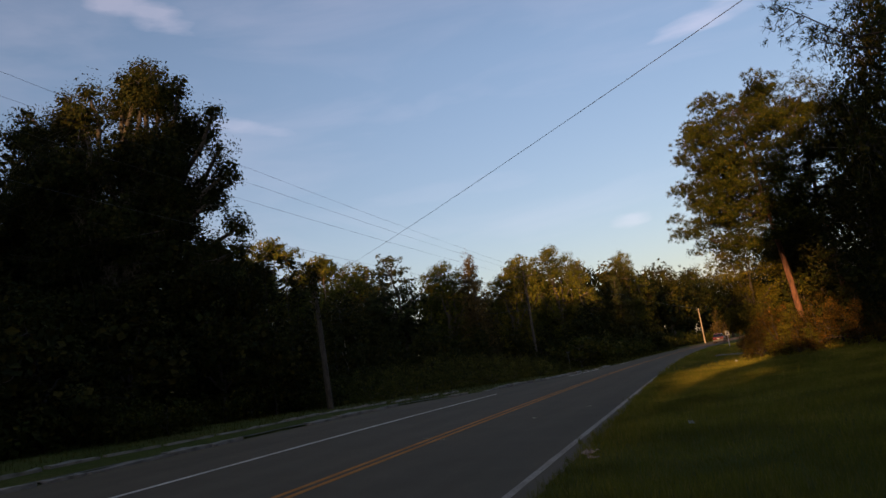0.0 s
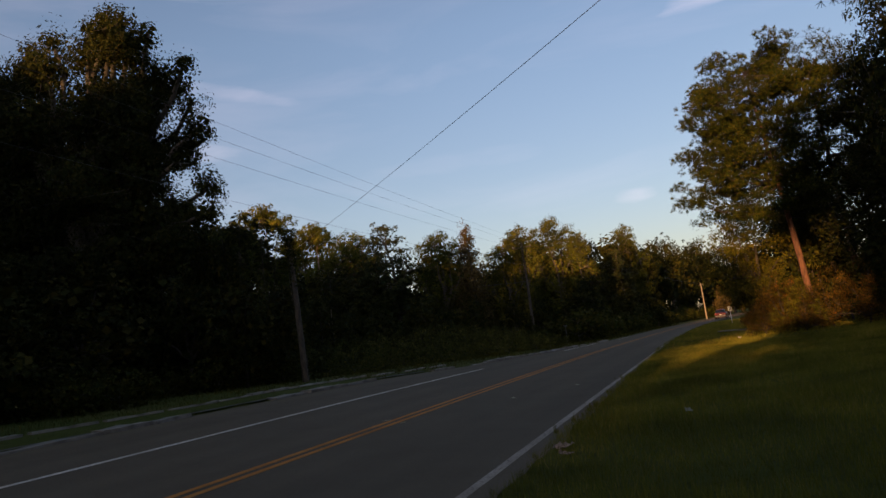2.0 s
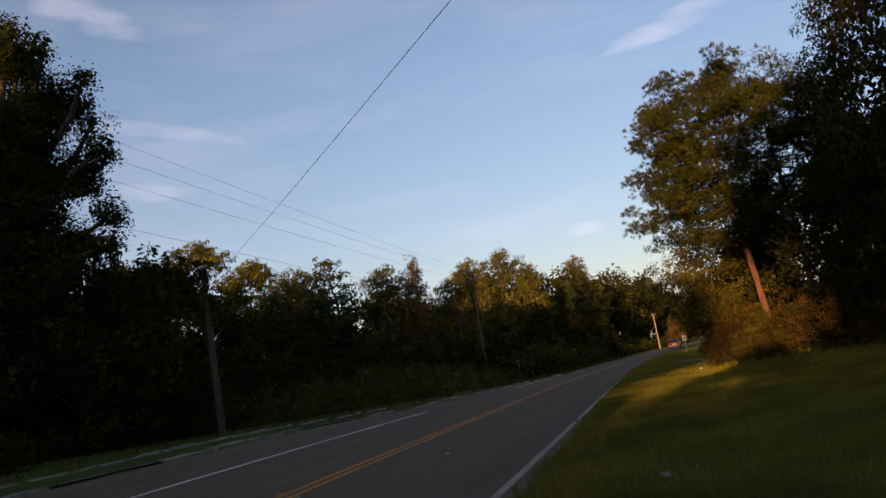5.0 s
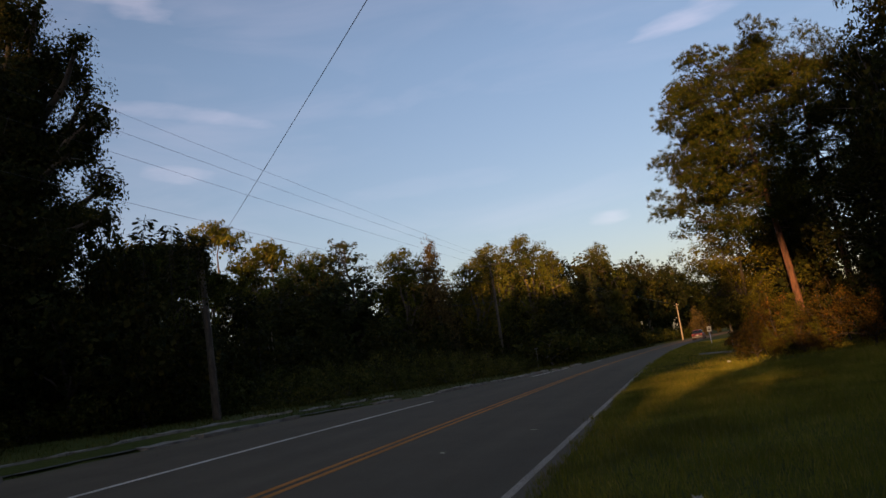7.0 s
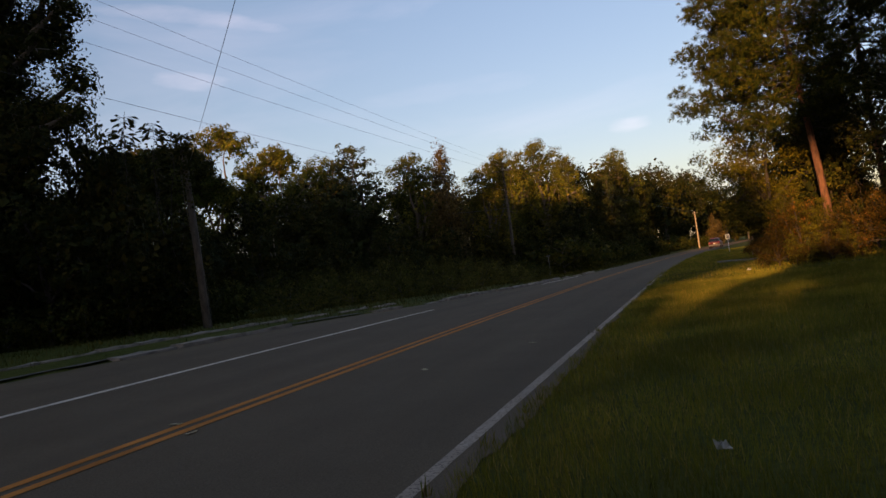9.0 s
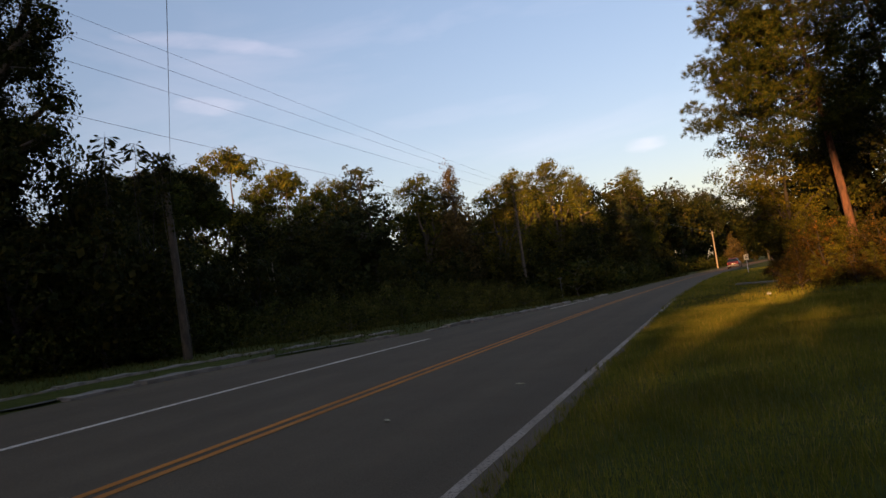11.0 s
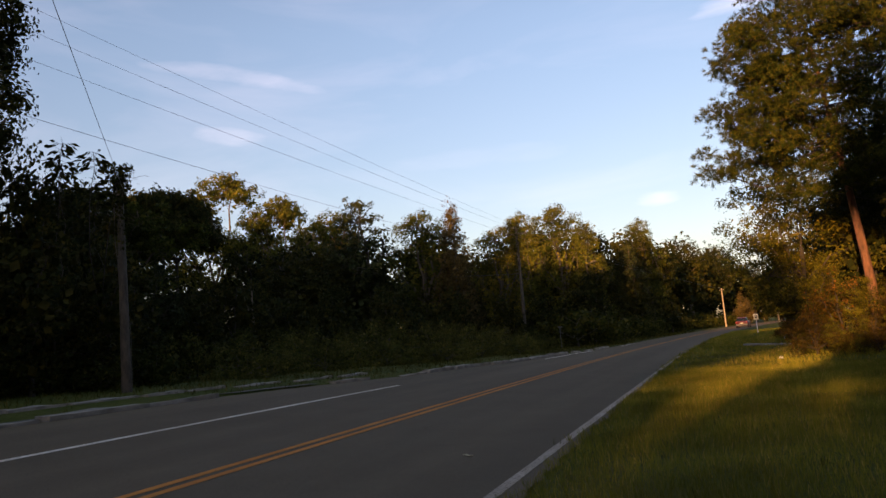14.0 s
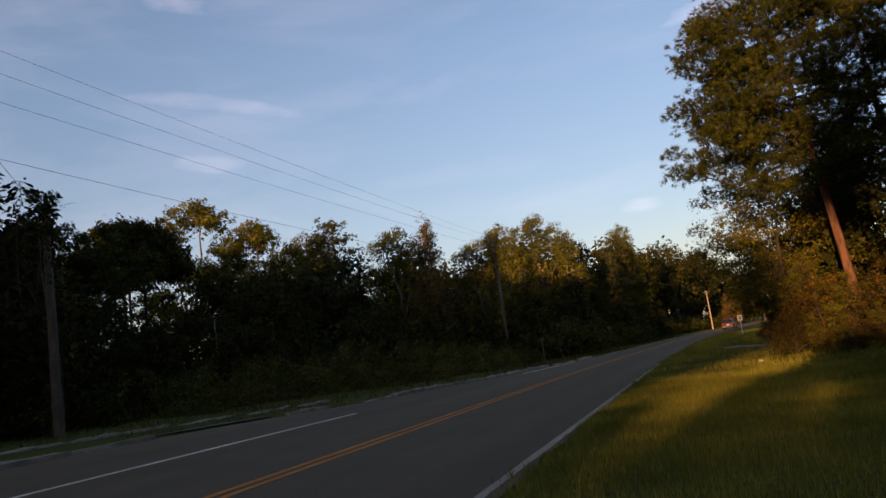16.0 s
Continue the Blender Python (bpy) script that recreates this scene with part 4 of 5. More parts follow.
# unseen trees, some very narrow, added to keep sun off pine, bushes and grass
for row in (("w", 16, -8, 20, 1.2), ("w", 13, -20, 24, 1.1), ("w", 9, -34, 25, 1.1), ("w", 22, -26, 25, 1.2), ("w", 7, -50, 25, 0.95), ("w", 15, -44, 26, 1.2), ("w", 26, -12, 22, 1.2), ("w", 12.5, 3, 17, 1.0), ("w", 12, -8, 18, 1.0), ("w", 20, 8, 19, 1.2), ("w", 11, -26, 24, 1.1), ("w", 5.4, -35, 28, 0.68), ("w", 7.5, -29, 27, 0.75), ("w", 4.5, -44, 26, 0.76), ("h", -1.7, -15, 8.6, 1.2), ("h", 1.6, -16, 8.9, 1.2), ("w", 12, -14, 22, 1.1), ("h", -0.6, -20, 21.6, 0.5), ("h", 1.8, -22, 22, 0.5), ("o", 0.5, -20, 7.4, 0.9), ("o", -1.8, -23, 7.6, 0.7), ("o", 3.0, -14, 7.0, 0.9), ("h", 4.4, -16, 8.8, 1.2), ("h", 3.0, -21, 9.4, 1.0), ("w", 1.9, -34, 29, 0.27), ("w", 3.6, -24, 27, 0.27), ("w", 5.4, -15, 24, 0.27), ("w", 0.9, -27, 26, 0.22)):
    plant(*row, group="wood behind, on the near side")


# ---------------------------------------------------------------- poles and wires
def utility_pole(x, y, height, lean, arms, label, radius=0.14, wood=POLE_WOOD):
    thing = new("utility_pole")
    thing.matrix_basis = pose(x, y, land(x, y), lean[0], lean[1], 0)
    line = [(Vector((0, 0, -0.3)), radius * 1.1), (Vector((0, 0, 0.0)), radius * 1.1), (Vector((0.02, 0, height * 0.5)), radius * 0.92), (Vector((0, 0, height - 0.05)), radius * 0.75), (Vector((0, 0, height)), radius * 0.6), (Vector((0, 0, height)), 0.001)]
    part("shaft", mesh_of("shaft", *tubes([line], 12), wood, True), thing)
    for z, wide in arms:
        arm = bm_part("crossarm", box(bmesh.new(), (wide, 0.09, 0.12), Matrix.Translation((0, -radius, z)), 0.01), POLE_WOOD, thing)
        for s in (-0.46, 0.0, 0.46):
            prof = [(0, 0.02), (0.03, 0.045), (0.06, 0.03), (0.09, 0.05), (0.12, 0.02), (0.13, 0.001)]
            part("insulator", mesh_of("insulator", *tubes([[(Vector((s * wide, -radius, z + 0.06 + h)), r) for h, r in prof]], 8), CERAMIC, True), thing, "grey ceramic insulator")
    return tagged(thing, label, "utility pole", "utility poles")


utility_pole(-15.7, 27.3, 6.0, (0, -1.2), (), "weathered grey wooden utility pole with a vine climbing its top", 0.12)
utility_pole(-17.0, 73.0, 11.0, (0, 0), ((10.4, 2.0),), "weathered wooden utility pole in front of the tree line")
utility_pole(-0.9, 150.0, 7.0, (0, 0), ((6.6, 0.8),), "distant wooden utility pole lit by the low sun", 0.13, POLE_SUNLIT)
utility_pole(17.3, -8.6, 5.7, (0, 0), (), "wooden utility pole at the edge of the near wood", 0.16)


def wire(name, points, sag, label, radius=0.008):
    line = []
    for a, b in zip(points, points[1:]):
        a, b = Vector(a), Vector(b)
        for i in range(24):
            u = i / 24
            p = a.lerp(b, u)
            p.z -= sag * 4 * u * (1 - u)
            line.append((p, radius))
    line.append((Vector(points[-1]), radius))
    return tagged(new(name, mesh_of(name, *tubes([line], 5), CABLE, True)), label, "cable", "overhead cables")


wire("power_line", [(-21.2, 0, 14.6), (-17.6, 73, 11.6), (-1.4, 150, 6.9)], 0.35, "thin dark overhead power line", 0.006)
wire("power_line", [(-21.2, 0, 13.6), (-17.0, 73, 10.9), (-0.9, 150, 6.9)], 0.4, "thin dark overhead power line", 0.006)
wire("power_line", [(-20.6, 0, 12.1), (-16.4, 73, 10.0), (-0.4, 150, 6.9)], 0.4, "thin dark overhead power line", 0.006)
wire("telephone_line", [(-19.5, 0, 10.0), (-16.9, 73, 8.6)], 0.6, "thin dark telephone line under the power lines", 0.007)
wire("service_line", [(-15.6, 27.3, 6.25), (17.3, -8.6, 5.5)], 0.35, "single cable crossing the road from pole to pole", 0.005)

# ---------------------------------------------------------------- grass
def grass(name, label, count, area, height, width, seed, keep=None, clumped=0.5, mat=BLADE):
    rng = np.random.default_rng(seed)
    x = rng.uniform(area[0], area[1], count)
    y = area[2] + (area[3] - area[2]) * rng.uniform(0, 1, count) ** area[4]
    ok = np.ones(count, bool) if keep is None else np.array([keep(a, b) for a, b in zip(x, y)])
    x, y = x[ok], y[ok]
    z = np.array([land(a, b) for a, b in zip(x, y)]) - 0.01
    n = len(x)
    patch = np.array([noise.noise(Vector((a * 0.5, b * 0.5, 1.7))) for a, b in zip(x, y)])
    h = height * rng.uniform(0.45, 1.25, n) * (1 + clumped * patch)
    w = width * (0.6 + 0.05 * np.maximum(y, 0)) * rng.uniform(0.7, 1.3, n)
    a = rng.uniform(0, 2 * np.pi, n)
    lean = rng.uniform(0.05, 0.6, n) * h
    b = rng.uniform(0, 2 * np.pi, n)
    foot = np.stack([x, y, z], 1)
    side = np.stack([np.cos(a), np.sin(a), np.zeros(n)], 1) * w[:, None]
    tip = foot + np.stack([np.cos(b) * lean, np.sin(b) * lean, h], 1)
    v = np.stack([foot - side, foot + side, tip], 1).reshape(-1, 3)
    me = mesh_of(name, v, np.arange(3 * n).reshape(n, 3), mat)
    return tagged(new(name, me), label, "grass", kind="stuff")


def on_verge(x, y):
    return x - EDGE - bend(y) > 0.29 - 0.13 * smooth(12, 24, y) - 0.24 * smooth(22, 46, y) + 0.13 * noise.noise(Vector((x * 0.9, y * 2.3, 0))) + 0.12 * noise.noise(Vector((x * 4, y * 7, 5)))


def on_far_bank(x, y):
    if y < 27 and EDGE + kerb_line(y) - 1.75 < x:
        return noise.noise(Vector((x * 1.3, y * 0.8, 9.0))) > 0.48
    return x < EDGE + bend(y) + kerb_line(y) - 0.02 + 0.22 * noise.noise(Vector((x * 0.7, y * 0.9, 4.0)))


grass("verge_grass", "mown green verge grass with dry yellow stalks", 420000, (-2.7, 8, 2.5, 36, 1.5), 0.13, 0.0024, 41, on_verge)
grass("verge_grass", "green verge grass farther along the road", 90000, (-2.9, 12, 28, 100, 1.3), 0.15, 0.0045, 42, on_verge)
grass("bank_grass", "dark rough grass beyond the broken kerb", 90000, (-22, 4, 4, 120, 1.2), 0.15, 0.005, 43, on_far_bank, 0.5, WEEDS)


# ---------------------------------------------------------------- signs, post, markers
def post_line(h, r):
    return [(Vector((0, 0, -0.2)), r), (Vector((0, 0, h)), r), (Vector((0, 0, h + 0.001)), 0.001)]


def small_sign(x, y, turn, top, plate, label):
    thing = new("road_sign")
    thing.matrix_basis = pose(x, y, land(x, y), 0, 0, turn)
    part("post", mesh_of("post", *tubes([post_line(top, 0.03)], 8), STEEL if plate[1] > 0.3 else WEATHERED, True), thing)
    face = bm_part("plate", box(bmesh.new(), (plate[0], 0.012, plate[1]), Matrix.Translation((0, -0.045, top - plate[1] / 2)), 0.004), SIGN_WHITE if plate[1] > 0.3 else WEATHERED, thing)
    for i, (w, h, z) in enumerate(((0.62, 0.10, 0.24), (0.5, 0.34, -0.08))):
        bm_part("print_bar", box(bmesh.new(), (plate[0] * w, 0.006, plate[1] * h), Matrix.Translation((0, -0.055, top - plate[1] / 2 + z * plate[1]))), SIGN_DARK, face)
    return tagged(thing, label, "road sign")


small_sign(1.8, 78.5, 4, 1.65, (0.38, 0.48), "small white road sign on a steel post at the bend")
small_sign(-12.8, 68.0, 10, 1.8, (0.34, 0.12), "small weathered plate on a thin post in the weeds")


def board_sign(x, y, turn, label):
    thing = new("notice_board")
    thing.matrix_basis = pose(x, y, land(x, y), 0, 0, turn) @ Matrix.Scale(0.8, 4)
    for s in (-0.19, 0.19):
        bm_part("post", box(bmesh.new(), (0.045, 0.045, 1.55), Matrix.Translation((s, 0, 0.675)), 0.005), POLE_WOOD, thing)
    board = bm_part("board", box(bmesh.new(), (0.46, 0.02, 0.72), Matrix.Translation((0, -0.035, 1.12)), 0.004), SIGN_WHITE, thing)
    bm_part("red_band", box(bmesh.new(), (0.46, 0.006, 0.18), Matrix.Translation((0, -0.049, 1.39))), SIGN_RED, board, "red heading band")
    for z, w in ((1.2, 0.34), (1.12, 0.36), (0.98, 0.3), (0.9, 0.34)):
        bm_part("print_bar", box(bmesh.new(), (w, 0.006, 0.045), Matrix.Translation((0, -0.049, z))), SIGN_DARK, board)
    return tagged(thing, label, "sign board")


board_sign(6.75, 30.0, -10, "white notice board with a red heading on two thin posts")

marker = new("marker_post")
marker.matrix_basis = pose(2.5, 58.0, land(2.5, 58.0), 4, 0, 0)
bm_part("shaft", box(bmesh.new(), (0.09, 0.06, 0.6), Matrix.Translation((0, 0, 0.2)), 0.01), SIGN_WHITE, marker)
tagged(marker, "short white marker post beside the bushes", "post")

slab = bm_part("driveway_apron", box(bmesh.new(), (3.6, 0.45, 0.10), Matrix(), 0.02), CONCRETE)
slab.matrix_basis = pose(1.2, 51.2, land(1.2, 51.2) + 0.06, 0, 0, -62)
tagged(slab, "narrow pale concrete apron crossing the verge", "concrete strip", kind="structure")


# ---------------------------------------------------------------- vines, guys, loose cable, dead stem
def vine(x, y, low, high, radius, count, seed, label):
    rng = np.random.default_rng(seed)
    thing = new("climbing_vine")
    thing.matrix_basis = pose(x, y, land(x, y), 0, -1.2, 0)
    lines = []
    for k in range(2):
        a, line = rng.uniform(0, 6.28), []
        for i in range(14):
            u = i / 13
            a += rng.uniform(0.1, 0.7)
            line.append((Vector((math.cos(a) * 0.17, math.sin(a) * 0.16, high * u)), 0.009))
        lines.append(line)
    for k in range(7):
        a = rng.uniform(0, 6.28)
        foot = Vector((0, 0, high - rng.uniform(0, 0.5)))
        tip = foot + Vector((math.cos(a) * rng.uniform(0.4, 1.0), math.sin(a) * 0.5, rng.uniform(-0.2, 0.6)))
        lines.append(limb(rng, foot, tip, 0.008, 0.003, 5, 0.12))
    part("stem", mesh_of("stem", *tubes(lines, 4), BARK, True), thing)
    u = rng.uniform(0, 1, count) ** 0.5
    z = low + (high + 0.35 - low) * u
    a, r = rng.uniform(0, 6.28, count), radius * rng.uniform(0.3, 1.0, count) * (0.35 + 0.65 * u ** 2)
    pts = np.stack([np.cos(a) * r, np.sin(a) * r, z], 1)
    part("leafage", mesh_of("leafage", *leaves(pts, np.stack([np.cos(a), np.sin(a), a * 0 + 0.3], 1), 0.06, rng), LEAF_OAK), thing)
    return tagged(thing, label, "vine")


def sapling(x, y, tops, seed, label):
    """Thin shoots with drooping lance-shaped leaves round their heads."""
    r = np.random.default_rng(seed)
    thing = new("sapling")
    thing.matrix_basis = pose(x, y, land(x, y))
    lines, pts, tips = [], [], []
    for dx, dy, top in tops:
        foot, head = Vector((dx * 0.3, dy * 0.3, -0.2)), Vector((dx, dy, top))
        line = limb(r, foot, head, 0.022, 0.008, 8, 0.03)
        lines.append(line)
        for k in range(70):
            u = 1 - 0.42 * r.uniform(0, 1) ** 1.3
            i = min(7, int(u * 8))
            p = line[i][0].lerp(line[i + 1][0], u * 8 - i)
            a = r.uniform(0, 6.28)
            way = Vector((math.cos(a), math.sin(a), r.uniform(-0.7, 0.5))).normalized()
            end = p + way * r.uniform(0.18, 0.42)
            lines.append([(p, 0.005), (end, 0.002)])
            for _ in range(3):
                pts.append(p.lerp(end, r.uniform(0.4, 1.0)))
                tips.append(way + Vector((0, 0, -0.5)))
    part("stem", mesh_of("stem", *tubes(lines, 4), BARK_TWIG, True), thing)
    c, d = np.array([tuple(v) for v in pts]), np.array([tuple(v.normalized()) for v in tips])
    n = len(c)
    side = np.cross(d, r.normal(0, 1, (n, 3)))
    side /= np.linalg.norm(side, axis=1, keepdims=True)
    ln = r.uniform(0.16, 0.30, (n, 1))
    v = np.stack([c, c + d * ln * 0.45 + side * 0.045, c + d * ln, c + d * ln * 0.45 - side * 0.045], 1).reshape(-1, 3)
    tagged(part("leafage", mesh_of("leafage", v, np.arange(4 * n).reshape(n, 4), LEAF_OAK), thing), kind="stuff")
    return tagged(thing, label, "sapling", "saplings beside the utility pole")


sapling(-19.0, 27.6, ((0.75, -0.1, 7.4), (0.25, 0.3, 6.9), (-0.4, 0.0, 6.5)), 55, "thin dark sapling with drooping lance-shaped leaves")
sapling(-18.0, 28.2, ((0.45, -0.2, 7.1), (0.85, 0.2, 6.8), (0.05, 0.3, 6.3)), 56, "slender dark sapling beside the weathered pole")
vine(-15.7, 27.3, 3.6, 6.0, 0.42, 900, 51, "leafy vine wound round the head of the utility pole")
vine(-17.0, 73.0, 6.5, 11.2, 0.9, 1400, 52, "dry vine hanging from the wooden pole")
wire("guy_wire", [(-17.0, 73.0, 8.2), (-19.6, 72.6, 0.9)], 0.0, "thin steel guy wire staying the wooden pole", 0.008)
wire("guy_wire", [(-17.0, 73.0, 7.0), (-18.6, 72.4, 0.9)], 0.0, "thin steel guy wire staying the wooden pole", 0.008)
wire("service_line", [(-17.0, 72.9, 6.9), (-25.7, 70.0, 7.5), (-33.5, 69.5, 8.8)], 0.12, "slack service cable running from the pole into the trees", 0.02)
rng = np.random.default_rng(61)
stem = tagged(new("dead_stem"), "thin pale dead stem standing in the brush", "dead tree")
stem.matrix_basis = pose(-22.6, 42, land(-22.6, 42))
part("stem", mesh_of("stem", *tubes([limb(rng, (0, 0, -0.2), (0.1, 0, 4.2), 0.07, 0.03, 8, 0.02), limb(rng, (0.05, 0, 2.6), (-0.5, 0.1, 3.8), 0.03, 0.01, 5)], 7), BARK_PALE, True), stem)

# ---------------------------------------------------------------- the red car far down the road
# red kept dark: the shade on the car is put into its paint
CAR_RED = plain_material("red_car_paint", (0.10, 0.008, 0.008), 0.35, 0.1, 0.08)
GLASS_DARK = plain_material("dark_tinted_glass", (0.015, 0.017, 0.02), 0.08, 0, 0.05)
RUBBER = plain_material("tyre_rubber", (0.025, 0.025, 0.025), 0.85)
LAMP_RED = plain_material("red_lamp_lens", (0.28, 0.012, 0.01), 0.3)
BUMPER = plain_material("grey_bumper", (0.08, 0.08, 0.085), 0.5)


def lofted(sections):
    """A closed skin over cross-sections along y: (y, half width, bottom, top, half width at top)."""
    bm, rings = bmesh.new(), []
    for y, w, low, top, tw in sections:
        mid = low + (top - low) * 0.55
        ring = [(-w * 0.94, low), (-w, mid), (-tw * 0.98, top - 0.05), (-tw * 0.86, top), (tw * 0.86, top), (tw * 0.98, top - 0.05), (w, mid), (w * 0.94, low)]
        rings.append([bm.verts.new((x, y, z)) for x, z in ring])
    for a, b in zip(rings, rings[1:]):
        for i in range(8):
            bm.faces.new((a[i], a[(i + 1) % 8], b[(i + 1) % 8], b[i]))
    bm.faces.new(rings[0])
    bm.faces.new(rings[-1][::-1])
    bmesh.ops.recalc_face_normals(bm, faces=bm.faces)
    return bm


def car(x, y, turn, label):
    thing = new("car")
    thing.matrix_basis = pose(x, y, road_z(x, y), 0, 0, turn)
    body = bm_part("body", lofted([(-2.05, 0.78, 0.38, 0.86, 0.74), (-1.95, 0.86, 0.28, 0.98, 0.82), (-1.2, 0.88, 0.24, 1.02, 0.84), (0.9, 0.88, 0.24, 0.98, 0.84), (1.7, 0.86, 0.26, 0.88, 0.8), (2.1, 0.74, 0.36, 0.72, 0.66)]), CAR_RED, thing, "", True)
    bm_part("cabin", lofted([(-1.92, 0.72, 0.94, 1.02, 0.70), (-1.62, 0.74, 0.95, 1.42, 0.62), (-0.9, 0.76, 0.95, 1.5, 0.64), (0.2, 0.76, 0.95, 1.47, 0.63), (1.0, 0.74, 0.93, 0.99, 0.70)]), GLASS_DARK, thing, "dark glazed cabin", True)
    bm_part("roof", lofted([(-1.6, 0.58, 1.425, 1.46, 0.56), (-0.9, 0.6, 1.5, 1.54, 0.58), (0.2, 0.58, 1.47, 1.51, 0.56)]), CAR_RED, thing, "", True)
    bm_part("bumper", box(bmesh.new(), (1.66, 0.16, 0.22), Matrix.Translation((0, -2.05, 0.44)), 0.04), BUMPER, thing)
    for s in (-0.68, 0.68):
        bm_part("tail_light", box(bmesh.new(), (0.24, 0.08, 0.20), Matrix.Translation((s, -2.01, 0.82)), 0.03), LAMP_RED, thing, "red tail light")
        for wy in (-1.3, 1.3):
            wheel = part("wheel", mesh_of("wheel", *tubes([[(Vector((s * 1.16 - 0.1, wy, 0.31)), 0.001), (Vector((s * 1.16 - 0.1, wy, 0.31)), 0.29), (Vector((s * 1.16 - 0.08, wy, 0.31)), 0.31), (Vector((s * 1.16 + 0.08, wy, 0.31)), 0.31), (Vector((s * 1.16 + 0.1, wy, 0.31)), 0.29), (Vector((s * 1.16 + 0.1, wy, 0.31)), 0.001)]], 20), RUBBER, True), thing)
            out = 0.11 if s > 0 else -0.11
            part("rim", mesh_of("rim", *tubes([[(Vector((s * 1.16 + out, wy, 0.31)), 0.19), (Vector((s * 1.16 + out * 1.05, wy, 0.31)), 0.17), (Vector((s * 1.16 + out * 0.98, wy, 0.31)), 0.001)]], 16), STEEL, True), wheel)
    bm_part("number_plate", box(bmesh.new(), (0.32, 0.02, 0.15), Matrix.Translation((0, -2.075, 0.68)), 0.005), SIGN_WHITE, thing, "blank pale plate")
    return tagged(thing, label, "car")


car(1.6, 127, -7.5, "red hatchback driving away in the near lane")


# ---------------------------------------------------------------- litter
def crumple(name, x, y, size, mat, seed, label, up=0.0):
    r = np.random.default_rng(seed)
    bm = bmesh.new()
    bmesh.ops.create_grid(bm, x_segments=7, y_segments=6, size=0.5)
    for v in bm.verts:
        v.co = Vector((v.co.x * size[0] + r.normal(0, 0.012), v.co.y * size[1] + r.normal(0, 0.012), abs(r.normal(0, size[2] * 0.6)) + 0.004))
    bmesh.ops.solidify(bm, geom=list(bm.faces), thickness=0.004)
    ob = bm_part(name, bm, mat)
    ob.matrix_basis = pose(x, y, max(land(x, y), road_z(x, y) if x < EDGE + 0.4 else -9) + up, 0, 0, r.uniform(0, 180))
    return tagged(ob, label, "litter")


CARD = plain_material("stained_cardboard", (0.33, 0.245, 0.18), 0.9, 0, 0.5, 18.0)
STRAW = plain_material("pale_dry_straw", (0.48, 0.42, 0.27), 0.9, 0, 0.2, 18.0)
FILM = plain_material("clear_plastic_film", (0.42, 0.42, 0.40), 0.4, 0, 0.2)
crumple("cardboard_scrap", -2.12, 11.6, (0.25, 0.15, 0.06), CARD, 71, "crumpled stained scrap lying at the asphalt's edge", 0.05)
crumple("cardboard_scrap", -2.0, 11.2, (0.16, 0.10, 0.03), CARD, 72, "small torn brown scrap beside the asphalt", 0.03)
crumple("plastic_wrapper", -0.60, 13.7, (0.08, 0.06, 0.05), FILM, 73, "crumpled clear plastic wrapper in the grass", 0.07)
crumple("plastic_wrapper", 1.0, 37.4, (0.11, 0.08, 0.07), FILM, 74, "white wrapper lying in the sunlit grass", 0.12)
for i, (lx, ly) in enumerate(((-5.75, 14.6), (-6.25, 14.95), (-4.6, 18.3), (-3.6, 21.0))):
    ob = crumple("dry_leaf", lx, ly, (0.16, 0.035, 0.008), STRAW, 80 + i, "dry curled leaf lying on the asphalt", 0.008)
    tagged(ob, category="leaf", group="leaves on the road")


# ---------------------------------------------------------------- weeds along the asphalt
def tuft(name, x, y, h, n, seed, label):
    r = np.random.default_rng(seed)
    a, t = r.uniform(0, 6.28, n), r.uniform(0.1, 0.7, n)
    lines = []
    for i in range(n):
        way = Vector((math.cos(a[i]) * t[i], math.sin(a[i]) * t[i], 1)).normalized() * h * r.uniform(0.5, 1.1)
        foot = Vector((r.normal(0, 0.03), r.normal(0, 0.03), 0))
        lines.append([(foot, 0.006), (foot + way * 0.6, 0.004), (foot + way + Vector((0, 0, -0.1 * h * t[i])), 0.001)])
    ob = new(name, mesh_of(name, *tubes(lines, 4), BLADE))
    ob.matrix_basis = pose(x, y, max(land(x, y), road_z(x, y)) - 0.01)
    return tagged(ob, label, "weed", "weeds in the asphalt edge")


weed_rng = np.random.default_rng(90)
for i, y in enumerate((13.1, 14.4, 15.6, 16.2, 18.9, 22.4, 26.3, 30.5)):
    tuft("weed_tuft", EDGE + 0.12 + weed_rng.uniform(-0.08, 0.25), y, weed_rng.uniform(0.08, 0.2), 9, 91 + i, "thin weed sprouting at the worn white line")

# ---------------------------------------------------------------- broken kerb and old walk, piece by piece
kerb_rng = np.random.default_rng(17)


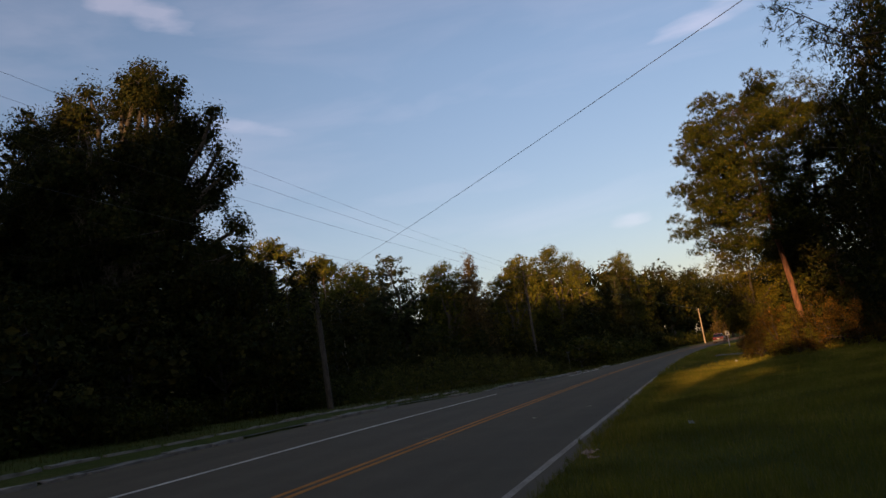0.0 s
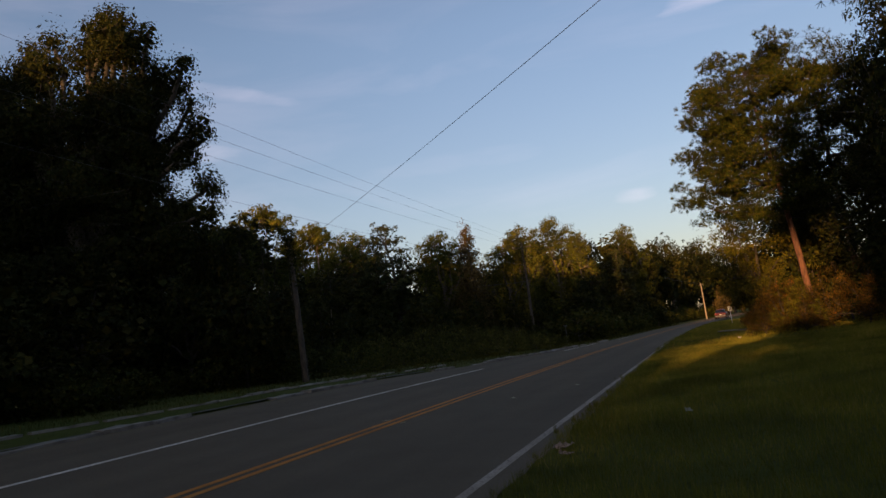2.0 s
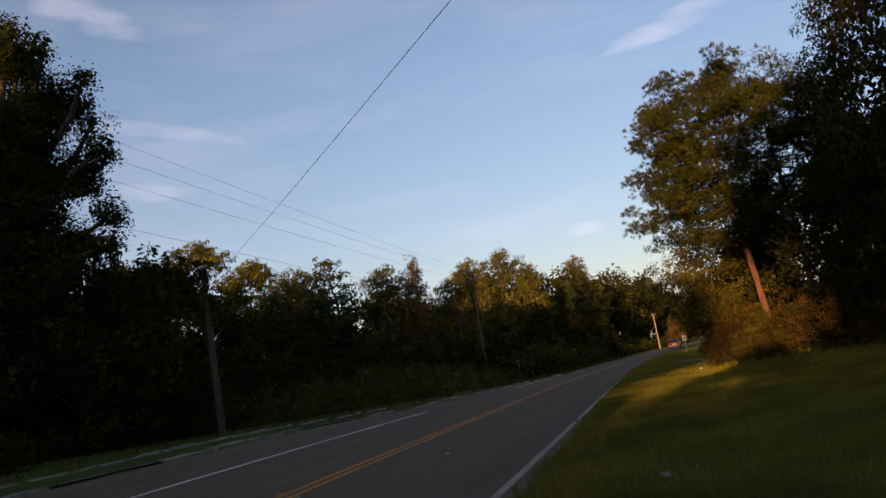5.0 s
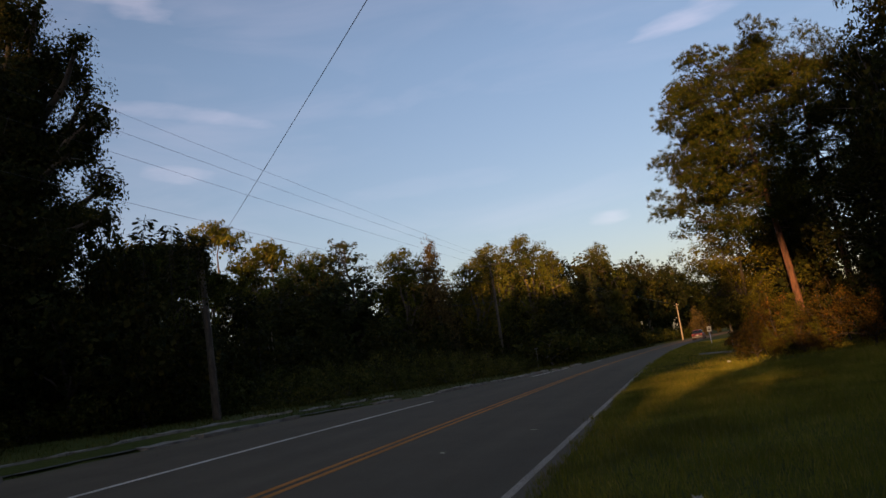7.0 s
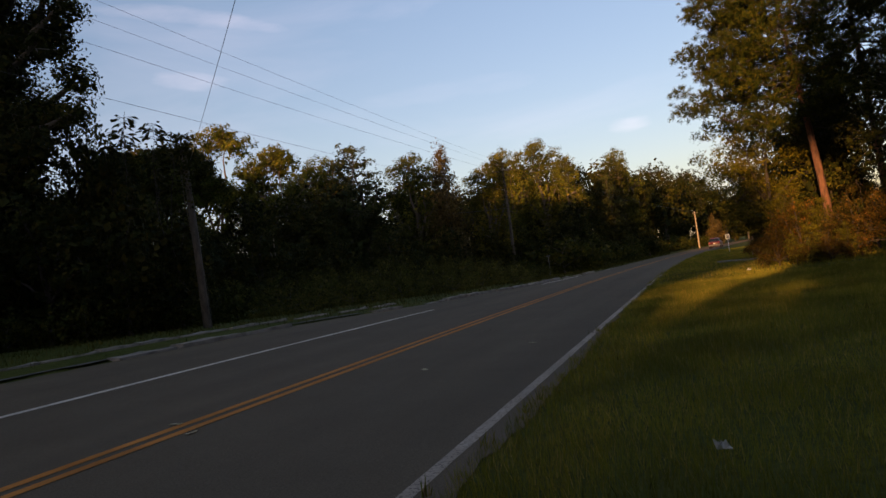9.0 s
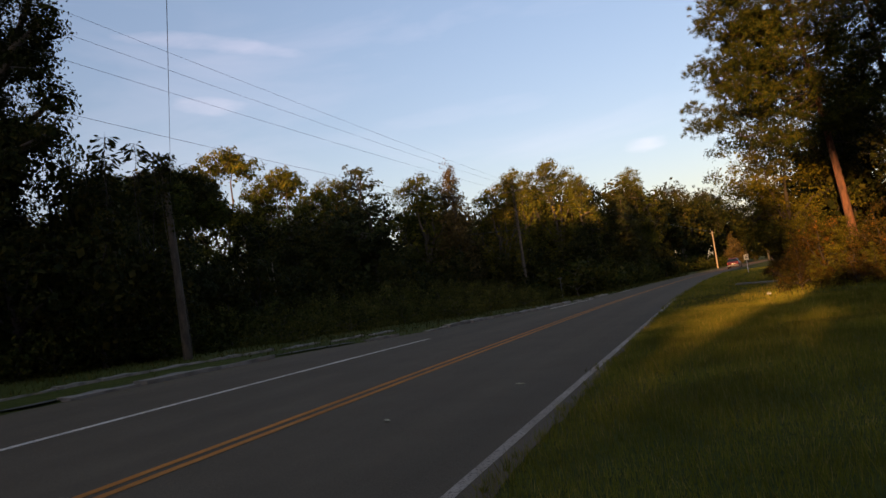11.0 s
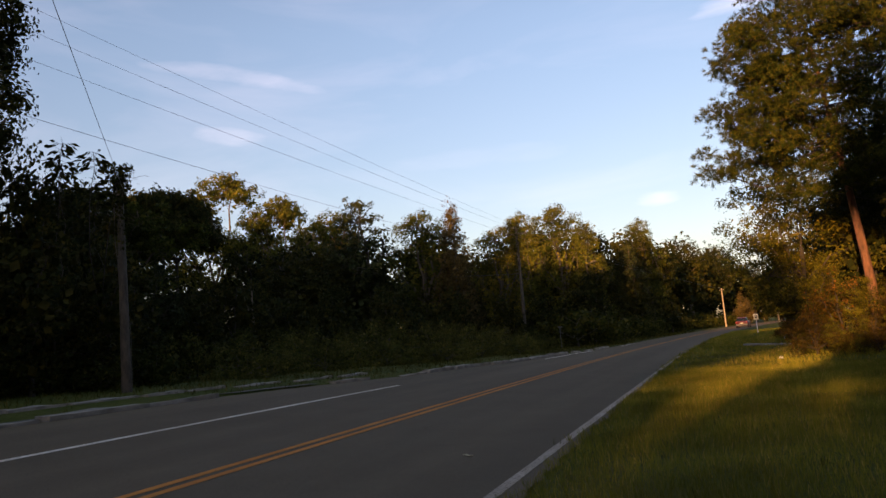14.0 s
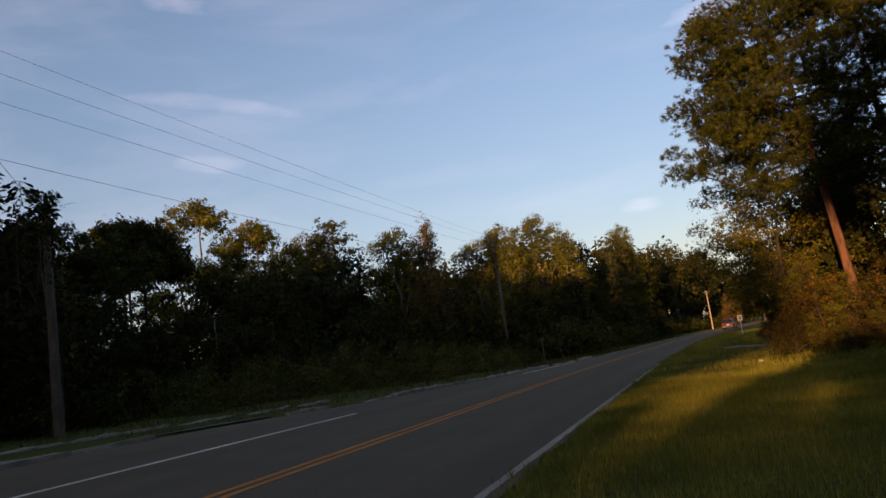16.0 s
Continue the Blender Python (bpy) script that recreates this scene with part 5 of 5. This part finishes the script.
def stone_mesh(name, size, seed):
    r = np.random.default_rng(seed)
    bm = box(bmesh.new(), size)
    bmesh.ops.subdivide_edges(bm, edges=[e for e in bm.edges if abs(e.verts[0].co.y - e.verts[1].co.y) > 0.1], cuts=3)
    for v in bm.verts:
        v.co += Vector(r.normal(0, 0.012, 3))
    me = bpy.data.meshes.new(name)
    bm.to_mesh(me)
    bm.free()
    me.materials.append(CONCRETE)
    return me


walk_bed = strip("walk_bed", lambda v: kerb_line(v) - 1.55, lambda v: kerb_line(v) - 0.12, 2, 31, OLD_WALK, 0.05, 0.5, 0.12, 6, 9)
tagged(walk_bed, "sunken dirty concrete walk between two pale edges", "pavement", kind="structure")
STONES = [stone_mesh("kerb_stone", (0.22, 1.0, 0.22), 200 + i) for i in range(5)]
kerb = tagged(new("kerb"), "broken pale concrete kerb, half buried in weeds", "kerb", kind="structure")
y = 2.0
while y < 64:
    long = kerb_rng.uniform(0.9, 2.6)
    if kerb_rng.uniform() > (0.08 if y < 27 else 0.30):
        m = y + long / 2
        x = EDGE + bend(m) + kerb_line(m) - 0.06
        turn = math.degrees(math.atan2(-(kerb_line(m + 1) + bend(m + 1) - kerb_line(m - 1) - bend(m - 1)), 2))
        ob = part("kerb_stone", STONES[int(kerb_rng.integers(5))], kerb)
        ob.matrix_basis = pose(x + kerb_rng.normal(0, 0.03), m, road_z(x, m) + kerb_rng.uniform(-0.07, -0.02) + (0.05 if m > 36 else 0.0), kerb_rng.normal(0, 0.8), kerb_rng.normal(0, 2.5), turn) @ Matrix.Diagonal((kerb_rng.uniform(1.2, 1.7), long, 1, 1))
    y += long + kerb_rng.uniform(0.02, 0.25)
walkway = tagged(new("old_walk"), "sunken line of old concrete slabs behind the kerb", "pavement", kind="structure")
y = 4.0
while y < 34:
    long = kerb_rng.uniform(1.0, 2.2)
    if kerb_rng.uniform() > 0.1:
        m = y + long / 2
        x = EDGE + kerb_line(m) - 1.62
        ob = part("kerb_stone", STONES[int(kerb_rng.integers(5))], walkway)
        ob.matrix_basis = pose(x + kerb_rng.normal(0, 0.03), m, land(x, m) - 0.05 + kerb_rng.uniform(-0.03, 0.02), 0, kerb_rng.normal(0, 2.0), 0) @ Matrix.Diagonal((0.9, long, 1, 1))
    y += long + kerb_rng.uniform(0.02, 0.3)
